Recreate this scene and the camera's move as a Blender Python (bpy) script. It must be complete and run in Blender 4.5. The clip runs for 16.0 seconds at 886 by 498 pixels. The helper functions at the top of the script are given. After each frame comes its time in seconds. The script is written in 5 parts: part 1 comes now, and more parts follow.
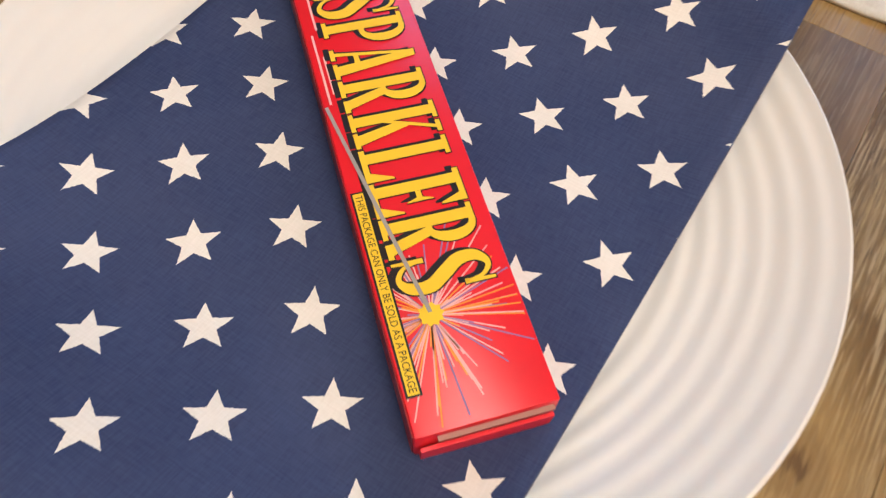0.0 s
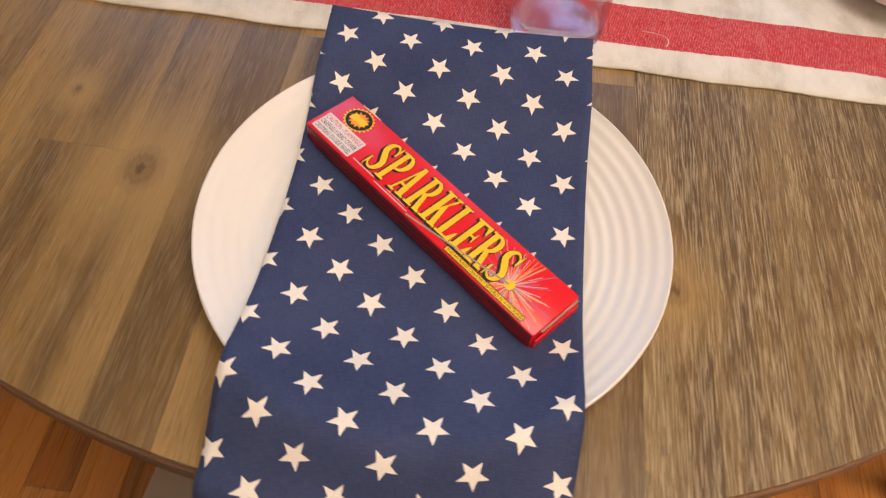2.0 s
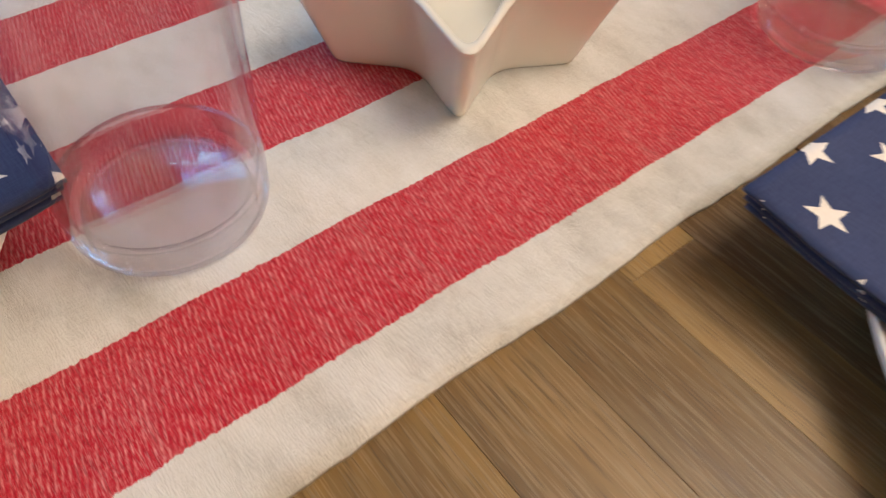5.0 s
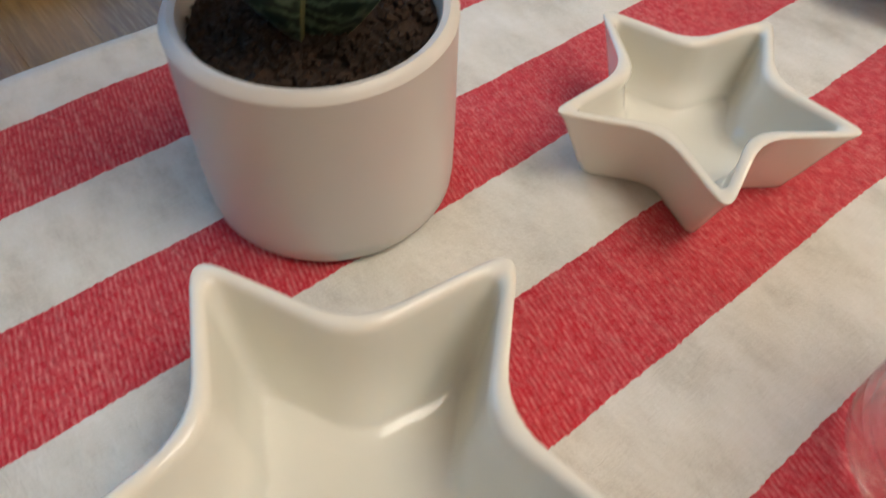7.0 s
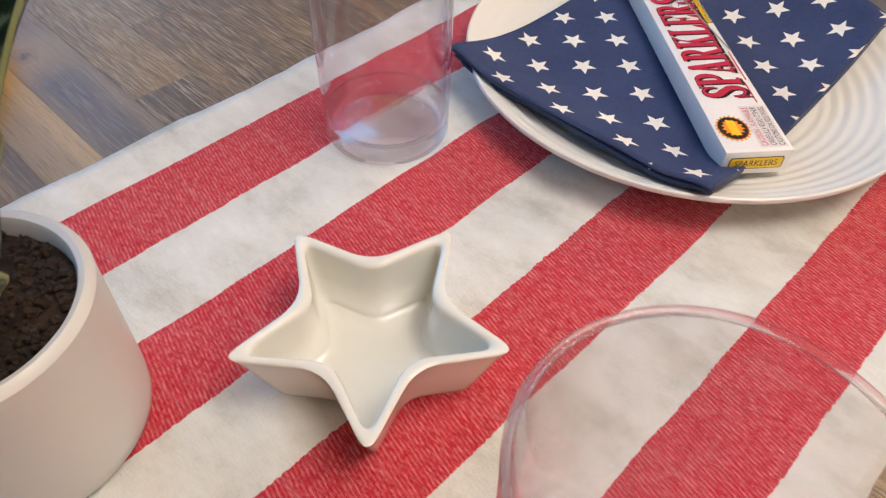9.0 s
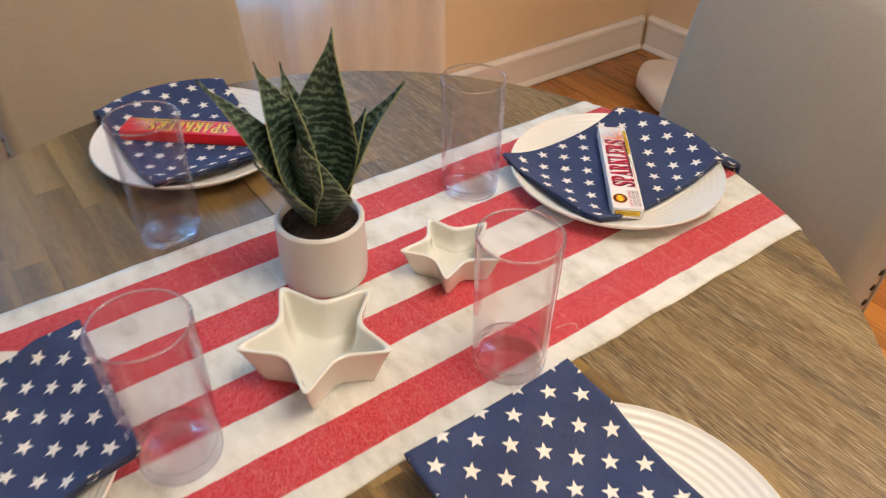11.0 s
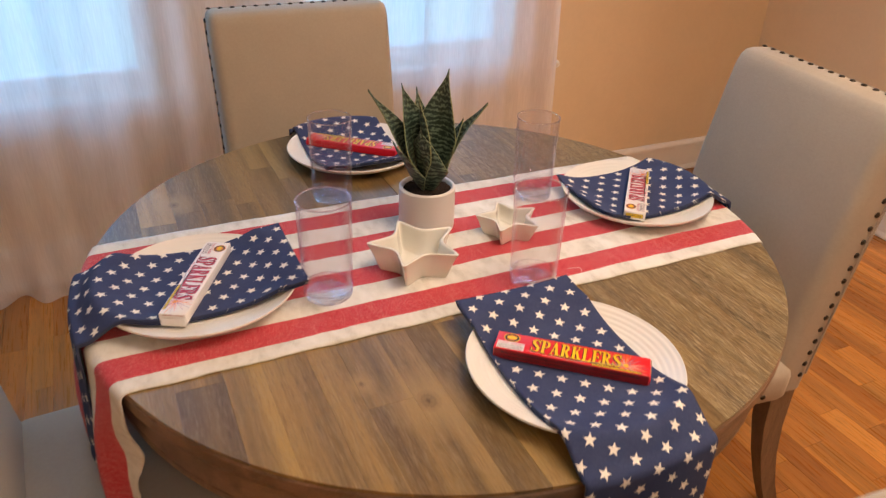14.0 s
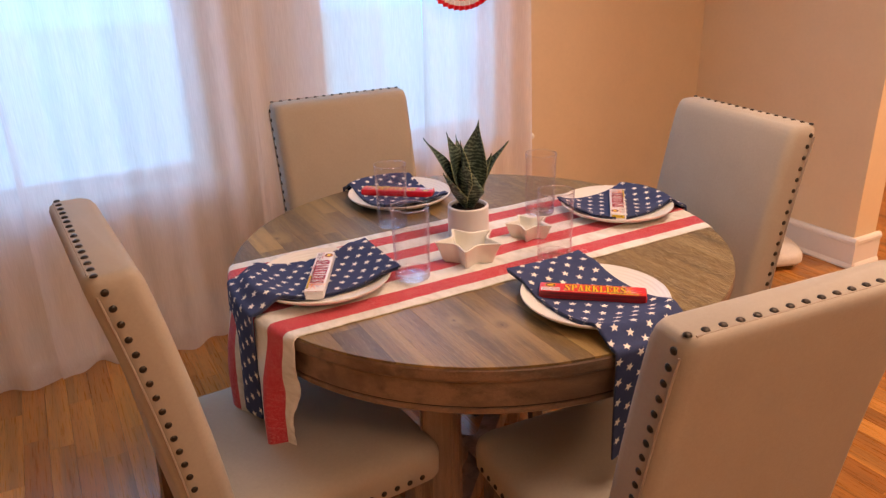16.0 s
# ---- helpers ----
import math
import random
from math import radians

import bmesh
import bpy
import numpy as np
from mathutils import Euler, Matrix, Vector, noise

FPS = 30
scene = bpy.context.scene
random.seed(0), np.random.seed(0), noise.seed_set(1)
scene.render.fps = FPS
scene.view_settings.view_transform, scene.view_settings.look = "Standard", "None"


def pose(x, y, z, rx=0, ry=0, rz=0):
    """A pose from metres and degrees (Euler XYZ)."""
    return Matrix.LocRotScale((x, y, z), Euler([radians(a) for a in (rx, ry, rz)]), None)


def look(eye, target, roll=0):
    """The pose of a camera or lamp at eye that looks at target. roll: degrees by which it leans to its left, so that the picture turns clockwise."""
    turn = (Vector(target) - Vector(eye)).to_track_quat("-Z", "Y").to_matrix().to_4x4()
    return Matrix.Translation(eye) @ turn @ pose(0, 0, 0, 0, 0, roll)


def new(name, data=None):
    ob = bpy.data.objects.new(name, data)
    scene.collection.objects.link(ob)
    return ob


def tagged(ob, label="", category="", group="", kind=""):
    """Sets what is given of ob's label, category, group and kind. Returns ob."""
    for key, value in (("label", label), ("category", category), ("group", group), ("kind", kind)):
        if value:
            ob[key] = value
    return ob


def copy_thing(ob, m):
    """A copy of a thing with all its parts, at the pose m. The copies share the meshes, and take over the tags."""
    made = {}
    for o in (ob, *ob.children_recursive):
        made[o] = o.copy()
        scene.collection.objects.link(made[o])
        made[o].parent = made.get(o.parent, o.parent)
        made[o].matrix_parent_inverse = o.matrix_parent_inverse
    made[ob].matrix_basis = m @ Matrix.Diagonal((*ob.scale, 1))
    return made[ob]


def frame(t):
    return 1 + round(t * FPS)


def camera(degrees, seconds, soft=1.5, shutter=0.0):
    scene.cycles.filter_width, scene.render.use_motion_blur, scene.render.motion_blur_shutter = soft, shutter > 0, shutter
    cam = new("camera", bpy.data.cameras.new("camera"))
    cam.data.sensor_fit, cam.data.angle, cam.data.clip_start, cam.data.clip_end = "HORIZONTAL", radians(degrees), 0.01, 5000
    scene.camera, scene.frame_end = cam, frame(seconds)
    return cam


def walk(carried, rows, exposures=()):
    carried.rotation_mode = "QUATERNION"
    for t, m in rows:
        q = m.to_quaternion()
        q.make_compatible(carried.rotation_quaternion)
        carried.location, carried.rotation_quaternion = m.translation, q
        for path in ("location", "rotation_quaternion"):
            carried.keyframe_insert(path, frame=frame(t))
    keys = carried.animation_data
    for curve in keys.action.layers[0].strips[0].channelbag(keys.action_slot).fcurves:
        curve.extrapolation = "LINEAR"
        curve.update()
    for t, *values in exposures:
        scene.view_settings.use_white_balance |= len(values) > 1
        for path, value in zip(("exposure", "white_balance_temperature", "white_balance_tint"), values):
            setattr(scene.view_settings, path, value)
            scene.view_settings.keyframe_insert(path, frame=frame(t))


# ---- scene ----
cam = camera(62.07, 16.0, soft=1.3, shutter=0.3)
PATH = [
    (0, (0.1066, -0.5373, 0.9751), (-0.1399, -0.1057, 0.1074), 4.49),
    (0.5, (0.1298, -0.5613, 1.0103), (-0.1181, -0.1082, 0.1541), 4.49),
    (1, (0.1430, -0.5808, 1.0498), (-0.0987, -0.1102, 0.2011), 3.27),
    (1.5, (0.1098, -0.6560, 1.1030), (-0.0330, -0.1265, 0.2667), 5.82),
    (2, (0.0329, -0.6906, 1.1560), (0.0082, -0.1337, 0.3258), 5.86),
    (2.5, (-0.0583, -0.6173, 1.1552), (0.0570, -0.0586, 0.3339), 7.24),
    (3, (-0.1783, -0.5561, 1.1547), (0.0661, -0.0202, 0.3466), 7.71),
    (3.2, (-0.2607, -0.5421, 1.1555), (0.0344, -0.0298, 0.3490), 8.22),
    (5.5, (-0.2809, -0.2629, 0.9560), (0.1331, 0.2097, 0.1780), 3.76),
    (6, (-0.2172, -0.2196, 0.9564), (0.1878, 0.2398, 0.1658), 4.10),
    (6.5, (-0.1663, -0.1769, 0.9651), (0.2480, 0.2870, 0.1821), 4.45),
    (7, (-0.1094, -0.1539, 0.9929), (0.2899, 0.3113, 0.2029), 2.49),
    (7.5, (-0.0655, -0.1406, 1.0207), (0.3480, 0.3202, 0.2355), 1.72),
    (8, (-0.0204, -0.1432, 1.0371), (0.4267, 0.3240, 0.2743), 1.51),
    (8.5, (0.0049, -0.1633, 1.0472), (0.4782, 0.2989, 0.2973), 1.37),
    (8.7, (0.0147, -0.1744, 1.0491), (0.4972, 0.2831, 0.3022), 1.62),
    (10.8, (-0.2707, -0.5232, 1.2951), (0.2232, 0.0845, 0.6732), 0.57),
    (11, (-0.2899, -0.5812, 1.3367), (0.1733, 0.0479, 0.7124), 0.84),
    (11.5, (-0.3654, -0.7389, 1.4006), (0.0452, -0.0724, 0.7784), 1.63),
    (12, (-0.3841, -0.8318, 1.4400), (-0.0157, -0.1534, 0.8043), 2.53),
    (12.5, (-0.3874, -0.8388, 1.4444), (-0.0426, -0.1445, 0.8127), 2.84),
    (13, (-0.3841, -0.8395, 1.4443), (-0.0461, -0.1199, 0.8376), 2.71),
    (13.5, (-0.4064, -0.9088, 1.4283), (-0.0537, -0.1533, 0.8762), 2.60),
    (14, (-0.4937, -1.0566, 1.4081), (-0.1202, -0.2750, 0.9084), 1.98),
    (14.5, (-0.6550, -1.2385, 1.3710), (-0.2486, -0.4422, 0.9229), 1.24),
    (15, (-0.7779, -1.3648, 1.3838), (-0.3530, -0.5621, 0.9653), 0.12),
    (15.5, (-0.8519, -1.4328, 1.4049), (-0.4182, -0.6240, 1.0079), -0.99),
    (16, (-0.8821, -1.4473, 1.4282), (-0.4420, -0.6314, 1.0532), -1.74),
]
walk(cam, [(t, look(eye, target, roll)) for t, eye, target, roll in PATH],
     exposures=[(0, -0.25, 5750, 10), (1.5, -0.3, 6300, 13), (3, -0.25, 6350, 18), (5.5, -0.2, 6100, 9), (7.0, -0.42, 5900, 5), (8.7, -0.22, 5700, 9), (11, -0.08, 6100, 7), (11.5, -0.13, 6550, 14), (12.9, -0.13, 6450, 9), (13.5, -0.10, 6200, -2), (14, -0.18, 7000, 19), (14.5, -0.23, 7350, 33), (15.4, -0.10, 7450, 32), (16, -0.13, 7500, 32)])

# ---- world and lights ----
world = bpy.data.worlds.new("world")
scene.world = world
world.use_nodes = True
wn = world.node_tree.nodes
sky = wn.new("ShaderNodeTexSky")
sky.sky_type, sky.sun_disc, sky.sun_elevation, sky.sun_rotation = "NISHITA", False, radians(18), radians(150)
world.node_tree.links.new(sky.outputs[0], wn["Background"].inputs[0])
wn["Background"].inputs[1].default_value = 0.10


def area(name, eye, target, sx, sy, watts, color):
    data = bpy.data.lights.new(name, "AREA")
    data.shape, data.size, data.size_y, data.energy, data.color = "RECTANGLE", sx, sy, watts, color
    ob = new(name, data)
    ob.matrix_world = look(eye, target)
    return ob


FLOOR_N, WALL_E, CEIL = 1.44, 2.28, 2.55
area("window_daylight", (-0.85, FLOOR_N + 0.14, 1.40), (-0.85, 0.0, -0.3), 1.0, 1.5, 17, (0.22, 0.58, 1.0))
area("window_daylight", (0.55, FLOOR_N + 0.14, 1.40), (0.55, 0.0, -0.3), 0.8, 1.5, 12.5, (0.22, 0.58, 1.0))
area("ceiling_lamp_light", (0.5, -0.68, 2.42), (0.5, -0.68, 0.0), 0.9, 0.9, 33, (1.0, 0.84, 0.66))
area("living_lamp_light", (-0.3, -2.4, 2.42), (-0.3, -2.2, 0.0), 0.9, 0.9, 21, (1.0, 0.79, 0.59))
area("hall_lamp_light", (3.4, -0.9, 2.42), (3.4, -0.9, 0.0), 0.8, 0.8, 84, (1.0, 0.74, 0.50))


# ---- materials ----
def mat(name):
    m = bpy.data.materials.new(name)
    m.use_nodes = True
    nt = m.node_tree
    return m, nt, nt.nodes["Principled BSDF"]


class Nodes:
    """Short calls for node graphs."""

    def __init__(self, nt):
        self.nt = nt

    def add(self, kind, **values):
        n = self.nt.nodes.new(kind)
        for k, v in values.items():
            if k in n.inputs:
                n.inputs[k].default_value = v
        return n

    def link(self, a, b):
        self.nt.links.new(a, b)

    def math(self, op, a, b=0.0, c=0.0):
        n = self.nt.nodes.new("ShaderNodeMath")
        n.operation = op
        for i, v in enumerate((a, b, c)):
            if hasattr(v, "links"):
                self.nt.links.new(v, n.inputs[i])
            else:
                n.inputs[i].default_value = v
        return n.outputs[0]

    def coords(self, scale=(1, 1, 1), source="Object", rot=(0, 0, 0)):
        t = self.nt.nodes.new("ShaderNodeTexCoord")
        m = self.nt.nodes.new("ShaderNodeMapping")
        m.inputs["Scale"].default_value = scale
        m.inputs["Rotation"].default_value = rot
        self.nt.links.new(t.outputs[source], m.inputs["Vector"])
        return m.outputs[0]

    def noise(self, vec, scale, detail=3.0, rough=0.55):
        n = self.add("ShaderNodeTexNoise", Scale=scale, Detail=detail, Roughness=rough)
        if vec is not None:
            self.nt.links.new(vec, n.inputs["Vector"])
        return n.outputs["Fac"]

    def ramp(self, fac, stops):
        n = self.nt.nodes.new("ShaderNodeValToRGB")
        el = n.color_ramp.elements
        while len(el) < len(stops):
            el.new(0.5)
        for e, (p, c) in zip(el, stops):
            e.position, e.color = p, (*c, 1)
        self.nt.links.new(fac, n.inputs[0])
        return n.outputs[0]

    def mix(self, fac, a, b, blend="MIX"):
        n = self.nt.nodes.new("ShaderNodeMix")
        n.data_type, n.blend_type = "RGBA", blend
        for sock, v in ((n.inputs[0], fac), (n.inputs[6], a), (n.inputs[7], b)):
            if hasattr(v, "links"):
                self.nt.links.new(v, sock)
            elif isinstance(v, tuple):
                sock.default_value = (*v, 1)
            else:
                sock.default_value = v
        return n.outputs[2]

    def bump(self, height, strength, distance, bsdf):
        n = self.add("ShaderNodeBump", Strength=strength, Distance=distance)
        self.nt.links.new(height, n.inputs["Height"])
        self.nt.links.new(n.outputs[0], bsdf.inputs["Normal"])


def plain(name, color, rough=0.5, metal=0.0, vary=0.12, scale=40.0, bump=0.0, spec=0.5):
    m, nt, b = mat(name)
    g = Nodes(nt)
    v = g.coords()
    fine, broad = g.noise(v, scale, 4), g.noise(v, scale * 0.12, 2)
    both = g.math("ADD", g.math("MULTIPLY", fine, 0.5), g.math("MULTIPLY", broad, 0.5))
    dark = tuple(c * (1 - vary) for c in color)
    light = tuple(min(1.0, c * (1 + vary)) for c in color)
    nt.links.new(g.ramp(both, [(0.3, dark), (0.7, light)]), b.inputs["Base Color"])
    b.inputs["Roughness"].default_value, b.inputs["Metallic"].default_value = rough, metal
    b.inputs["Specular IOR Level"].default_value = spec
    if bump:
        g.bump(fine, bump, 0.001, b)
    return m


def cloth(name, color, rough=0.9, weave=1400.0, vary=0.1, strength=0.25):
    """Plain-woven cloth: two crossed thread waves, slubs and soft stains."""
    m, nt, b = mat(name)
    g = Nodes(nt)
    v = g.coords()
    waves = []
    for axis in ("X", "Y", "Z"):
        w = g.add("ShaderNodeTexWave", Scale=weave / 6.283, Distortion=1.2, Detail=1.0)
        w.bands_direction = axis
        nt.links.new(v, w.inputs["Vector"])
        waves.append(w.outputs["Fac"])
    h = g.math("MULTIPLY", g.math("ADD", waves[0], g.math("ADD", waves[1], waves[2])), 0.33)
    n = g.noise(v, 160.0, 4)
    broad = g.noise(v, 9.0, 3)
    f = g.math("ADD", g.math("MULTIPLY", n, 0.5), g.math("MULTIPLY", broad, 0.5))
    nt.links.new(g.ramp(f, [(0.3, tuple(c * (1 - vary) for c in color)), (0.7, tuple(min(1, c * (1 + vary)) for c in color))]), b.inputs["Base Color"])
    b.inputs["Roughness"].default_value = rough
    b.inputs["Sheen Weight"].default_value = 0.15
    b.inputs["Specular IOR Level"].default_value = 0.2
    g.bump(g.math("ADD", h, n), strength, 0.0006, b)
    return m


def wood(name, tones, along="Y", rough=0.45, grain=1.0, knots=(), bump=0.5, limed=0.62, pores=0.65, dusk=(0.075, 0.048, 0.026), gold=(0.33, 0.205, 0.085), brush=0.0):
    """Wood by piece: each piece takes its tone at random; grain runs along one axis; knots are growth rings round given spots."""
    m, nt, b = mat(name)
    g = Nodes(nt)
    stretch = {"X": (0.06, 1, 1), "Y": (1, 0.035, 1), "Z": (1, 1, 0.06)}[along]
    v = g.coords(stretch)
    info = nt.nodes.new("ShaderNodeObjectInfo")
    shift = g.add("ShaderNodeVectorMath")
    shift.operation = "ADD"
    nt.links.new(v, shift.inputs[0])
    off = g.add("ShaderNodeCombineXYZ")
    for i in range(3):
        nt.links.new(g.math("MULTIPLY", info.outputs["Random"], 7.0 + 3 * i), off.inputs[i])
    nt.links.new(off.outputs[0], shift.inputs[1])
    vec = shift.outputs[0]
    fine, broad = g.noise(vec, 420 * grain, 5, 0.65), g.noise(vec, 34 * grain, 4, 0.6)
    heart = g.noise(vec, 11 * grain, 3, 0.6)
    tone = g.ramp(info.outputs["Random"], [(i / max(1, len(tones) - 1), c) for i, c in enumerate(tones)])
    col = g.mix(g.math("MULTIPLY", g.ramp(broad, [(0.44, (0, 0, 0)), (0.66, (1, 1, 1))]), 0.62), tone, (0.045, 0.028, 0.016))
    col = g.mix(g.math("MULTIPLY", g.ramp(fine, [(0.515, (0, 0, 0)), (0.60, (1, 1, 1))]), limed), col, (0.40, 0.315, 0.17))
    col = g.mix(g.math("MULTIPLY", g.ramp(heart, [(0.48, (0, 0, 0)), (0.64, (1, 1, 1))]), 0.7), col, dusk)
    col = g.mix(g.math("MULTIPLY", g.ramp(heart, [(0.34, (1, 1, 1)), (0.48, (0, 0, 0))]), 0.5), col, gold)
    pore = g.noise(g.mix(0.5, vec, vec), 900 * grain, 3, 0.7)
    col = g.mix(g.math("MULTIPLY", g.ramp(pore, [(0.36, (1, 1, 1)), (0.45, (0, 0, 0))]), pores), col, (0.05, 0.032, 0.016))
    if brush:
        pale, dark = g.noise(vec, 1250, 1.5, 0.5), g.noise(vec, 1700, 1.5, 0.5)
        clump = g.ramp(g.noise(vec, 60, 3, 0.6), [(0.35, (0.3, 0.3, 0.3)), (0.6, (1, 1, 1))])
        col = g.mix(g.math("MULTIPLY", g.math("MULTIPLY", g.ramp(pale, [(0.53, (0, 0, 0)), (0.61, (1, 1, 1))]), clump), brush), col, (0.49, 0.39, 0.24))
        col = g.mix(g.math("MULTIPLY", g.ramp(dark, [(0.34, (1, 1, 1)), (0.43, (0, 0, 0))]), brush * 0.7), col, (0.055, 0.038, 0.024))
    if knots:
        for x, y, r in knots:
            d = nt.nodes.new("ShaderNodeVectorMath")
            d.operation = "DISTANCE"
            sq = g.coords((1, 0.75, 0))
            wob = g.mix(0.012, sq, g.add("ShaderNodeTexNoise", Scale=38.0, Detail=3.0).outputs["Color"], "ADD")
            nt.links.new(wob, d.inputs[0])
            d.inputs[1].default_value = (x + 0.006, y * 0.75 + 0.006, 0.006)
            dist = d.outputs["Value"]
            core = g.math("SUBTRACT", 1.0, g.math("DIVIDE", dist, r))
            core = g.math("MAXIMUM", core, 0.0)
            halo = g.math("MAXIMUM", g.math("SUBTRACT", 1.0, g.math("DIVIDE", dist, r * 3.6)), 0.0)
            col = g.mix(g.math("MULTIPLY", halo, 0.95), col, (0.36, 0.235, 0.085))
            ring = g.math("MULTIPLY", g.math("ADD", g.math("SINE", g.math("MULTIPLY", dist, 900.0)), 1.0), 0.5)
            f = g.math("MINIMUM", g.math("MULTIPLY", g.math("POWER", core, 0.8), g.math("ADD", 0.55, g.math("MULTIPLY", ring, 0.35))), 0.9)
            col = g.mix(f, col, (0.06, 0.028, 0.010))
    nt.links.new(col, b.inputs["Base Color"])
    nt.links.new(g.math("ADD", rough - 0.1, g.math("MULTIPLY", fine, 0.25)), b.inputs["Roughness"])
    g.bump(g.math("ADD", fine, broad), bump, 0.0008, b)
    return m


RUN_EDGES = (-0.2346, -0.2052, -0.1552, -0.1048, -0.0538, -0.0020, 0.0481, 0.1007, 0.1521, 0.1846)


def runner_cloth():
    """Cream slubby cotton with woven red stripes, their edges a little uneven."""
    m, nt, b = mat("striped_runner_cloth")
    g = Nodes(nt)
    raw = nt.nodes.new("ShaderNodeTexCoord")
    sep = nt.nodes.new("ShaderNodeSeparateXYZ")
    nt.links.new(raw.outputs["UV"], sep.inputs[0])
    uv = g.coords((1, 1, 1), "UV")
    wob = g.math("ADD", g.math("MULTIPLY", g.math("SUBTRACT", g.noise(uv, 26, 3), 0.5), 0.0035), g.math("MULTIPLY", g.math("SUBTRACT", g.noise(g.coords((1, 0.2, 1), "UV"), 520, 2), 0.5), 0.0026))
    y = g.math("ADD", sep.outputs[1], wob)
    red = None
    for a, c in zip(RUN_EDGES[1:8:2], RUN_EDGES[2:9:2]):
        inside = g.math("MULTIPLY", g.math("GREATER_THAN", y, a), g.math("LESS_THAN", y, c))
        red = inside if red is None else g.math("MAXIMUM", red, inside)
    streak = g.noise(g.coords((1, 0.16, 1), "UV", (0, 0, 0.5)), 1250, 4, 0.75)
    cross = g.noise(g.coords((0.12, 1, 1), "UV", (0, 0, -0.1)), 1100, 4, 0.75)
    heather = g.math("ADD", g.math("MULTIPLY", streak, 0.6), g.math("MULTIPLY", cross, 0.4))
    patch = g.noise(uv, 18, 3)
    reds = g.ramp(g.math("ADD", g.math("MULTIPLY", heather, 0.88), g.math("MULTIPLY", patch, 0.12)),
                  [(0.40, (0.46, 0.003, 0.018)), (0.52, (0.63, 0.006, 0.034)), (0.66, (0.78, 0.19, 0.20))])
    yarn = g.ramp(g.noise(g.coords((1, 0.07, 1), "UV"), 190, 4, 0.7), [(0.55, (0, 0, 0)), (0.68, (1, 1, 1))])
    reds = g.mix(g.math("MULTIPLY", yarn, 0.20), reds, (0.80, 0.55, 0.50))
    twill = g.add("ShaderNodeTexWave", Scale=155.0, Distortion=1.8, Detail=2.0)
    nt.links.new(g.coords((1, 1, 1), "UV", (0, 0, 0.24)), twill.inputs["Vector"])
    thread_end = g.ramp(g.noise(g.coords((1, 0.28, 1), "UV", (0, 0, 0.24)), 620, 2, 0.6), [(0.42, (0.15, 0.15, 0.15)), (0.58, (1, 1, 1))])
    rib = g.math("MULTIPLY", g.math("POWER", twill.outputs["Fac"], 1.6), thread_end)
    reds = g.mix(g.math("MULTIPLY", rib, 0.46), reds, (0.86, 0.44, 0.42))
    reds = g.mix(g.math("MULTIPLY", g.math("SUBTRACT", 1.0, rib), 0.28), reds, (0.42, 0.001, 0.014))
    dash = g.ramp(g.noise(g.coords((1, 0.11, 1), "UV", (0, 0, 0.22)), 2300, 2, 0.5), [(0.52, (0, 0, 0)), (0.62, (1, 1, 1))])
    bare = g.ramp(g.noise(g.coords((1, 0.10, 1), "UV", (0, 0, 0.05)), 95, 3, 0.6), [(0.36, (0.25, 0.25, 0.25)), (0.62, (1, 1, 1))])
    reds = g.mix(g.math("MULTIPLY", g.math("MULTIPLY", dash, bare), 0.30), reds, (0.84, 0.50, 0.46))
    deep = g.ramp(g.noise(g.coords((1, 0.09, 1), "UV", (0, 0, 0.22)), 1900, 2, 0.5), [(0.36, (1, 1, 1)), (0.46, (0, 0, 0))])
    reds = g.mix(g.math("MULTIPLY", deep, 0.5), reds, (0.25, 0.002, 0.010))
    crease = g.noise(g.coords((1, 0.45, 1), "UV", (0, 0, 0.6)), 55, 4, 0.65)
    slub = g.math("ADD", g.math("MULTIPLY", patch, 0.35), g.math("ADD", g.math("MULTIPLY", crease, 0.35), g.math("MULTIPLY", heather, 0.30)))
    creams = g.ramp(slub, [(0.37, (0.53, 0.51, 0.44)), (0.5, (0.74, 0.73, 0.665)), (0.62, (0.84, 0.835, 0.785))])
    nt.links.new(g.mix(red, creams, reds), b.inputs["Base Color"])
    b.inputs["Roughness"].default_value = 0.95
    b.inputs["Sheen Weight"].default_value = 0.2
    b.inputs["Specular IOR Level"].default_value = 0.15
    g.bump(g.math("ADD", heather, g.math("ADD", g.math("MULTIPLY", patch, 2.0), g.math("MULTIPLY", crease, 1.2))), 0.8, 0.0018, b)
    return m


STAR_A, STAR_B, STAR_R = 0.0451, 0.0418, 0.0088


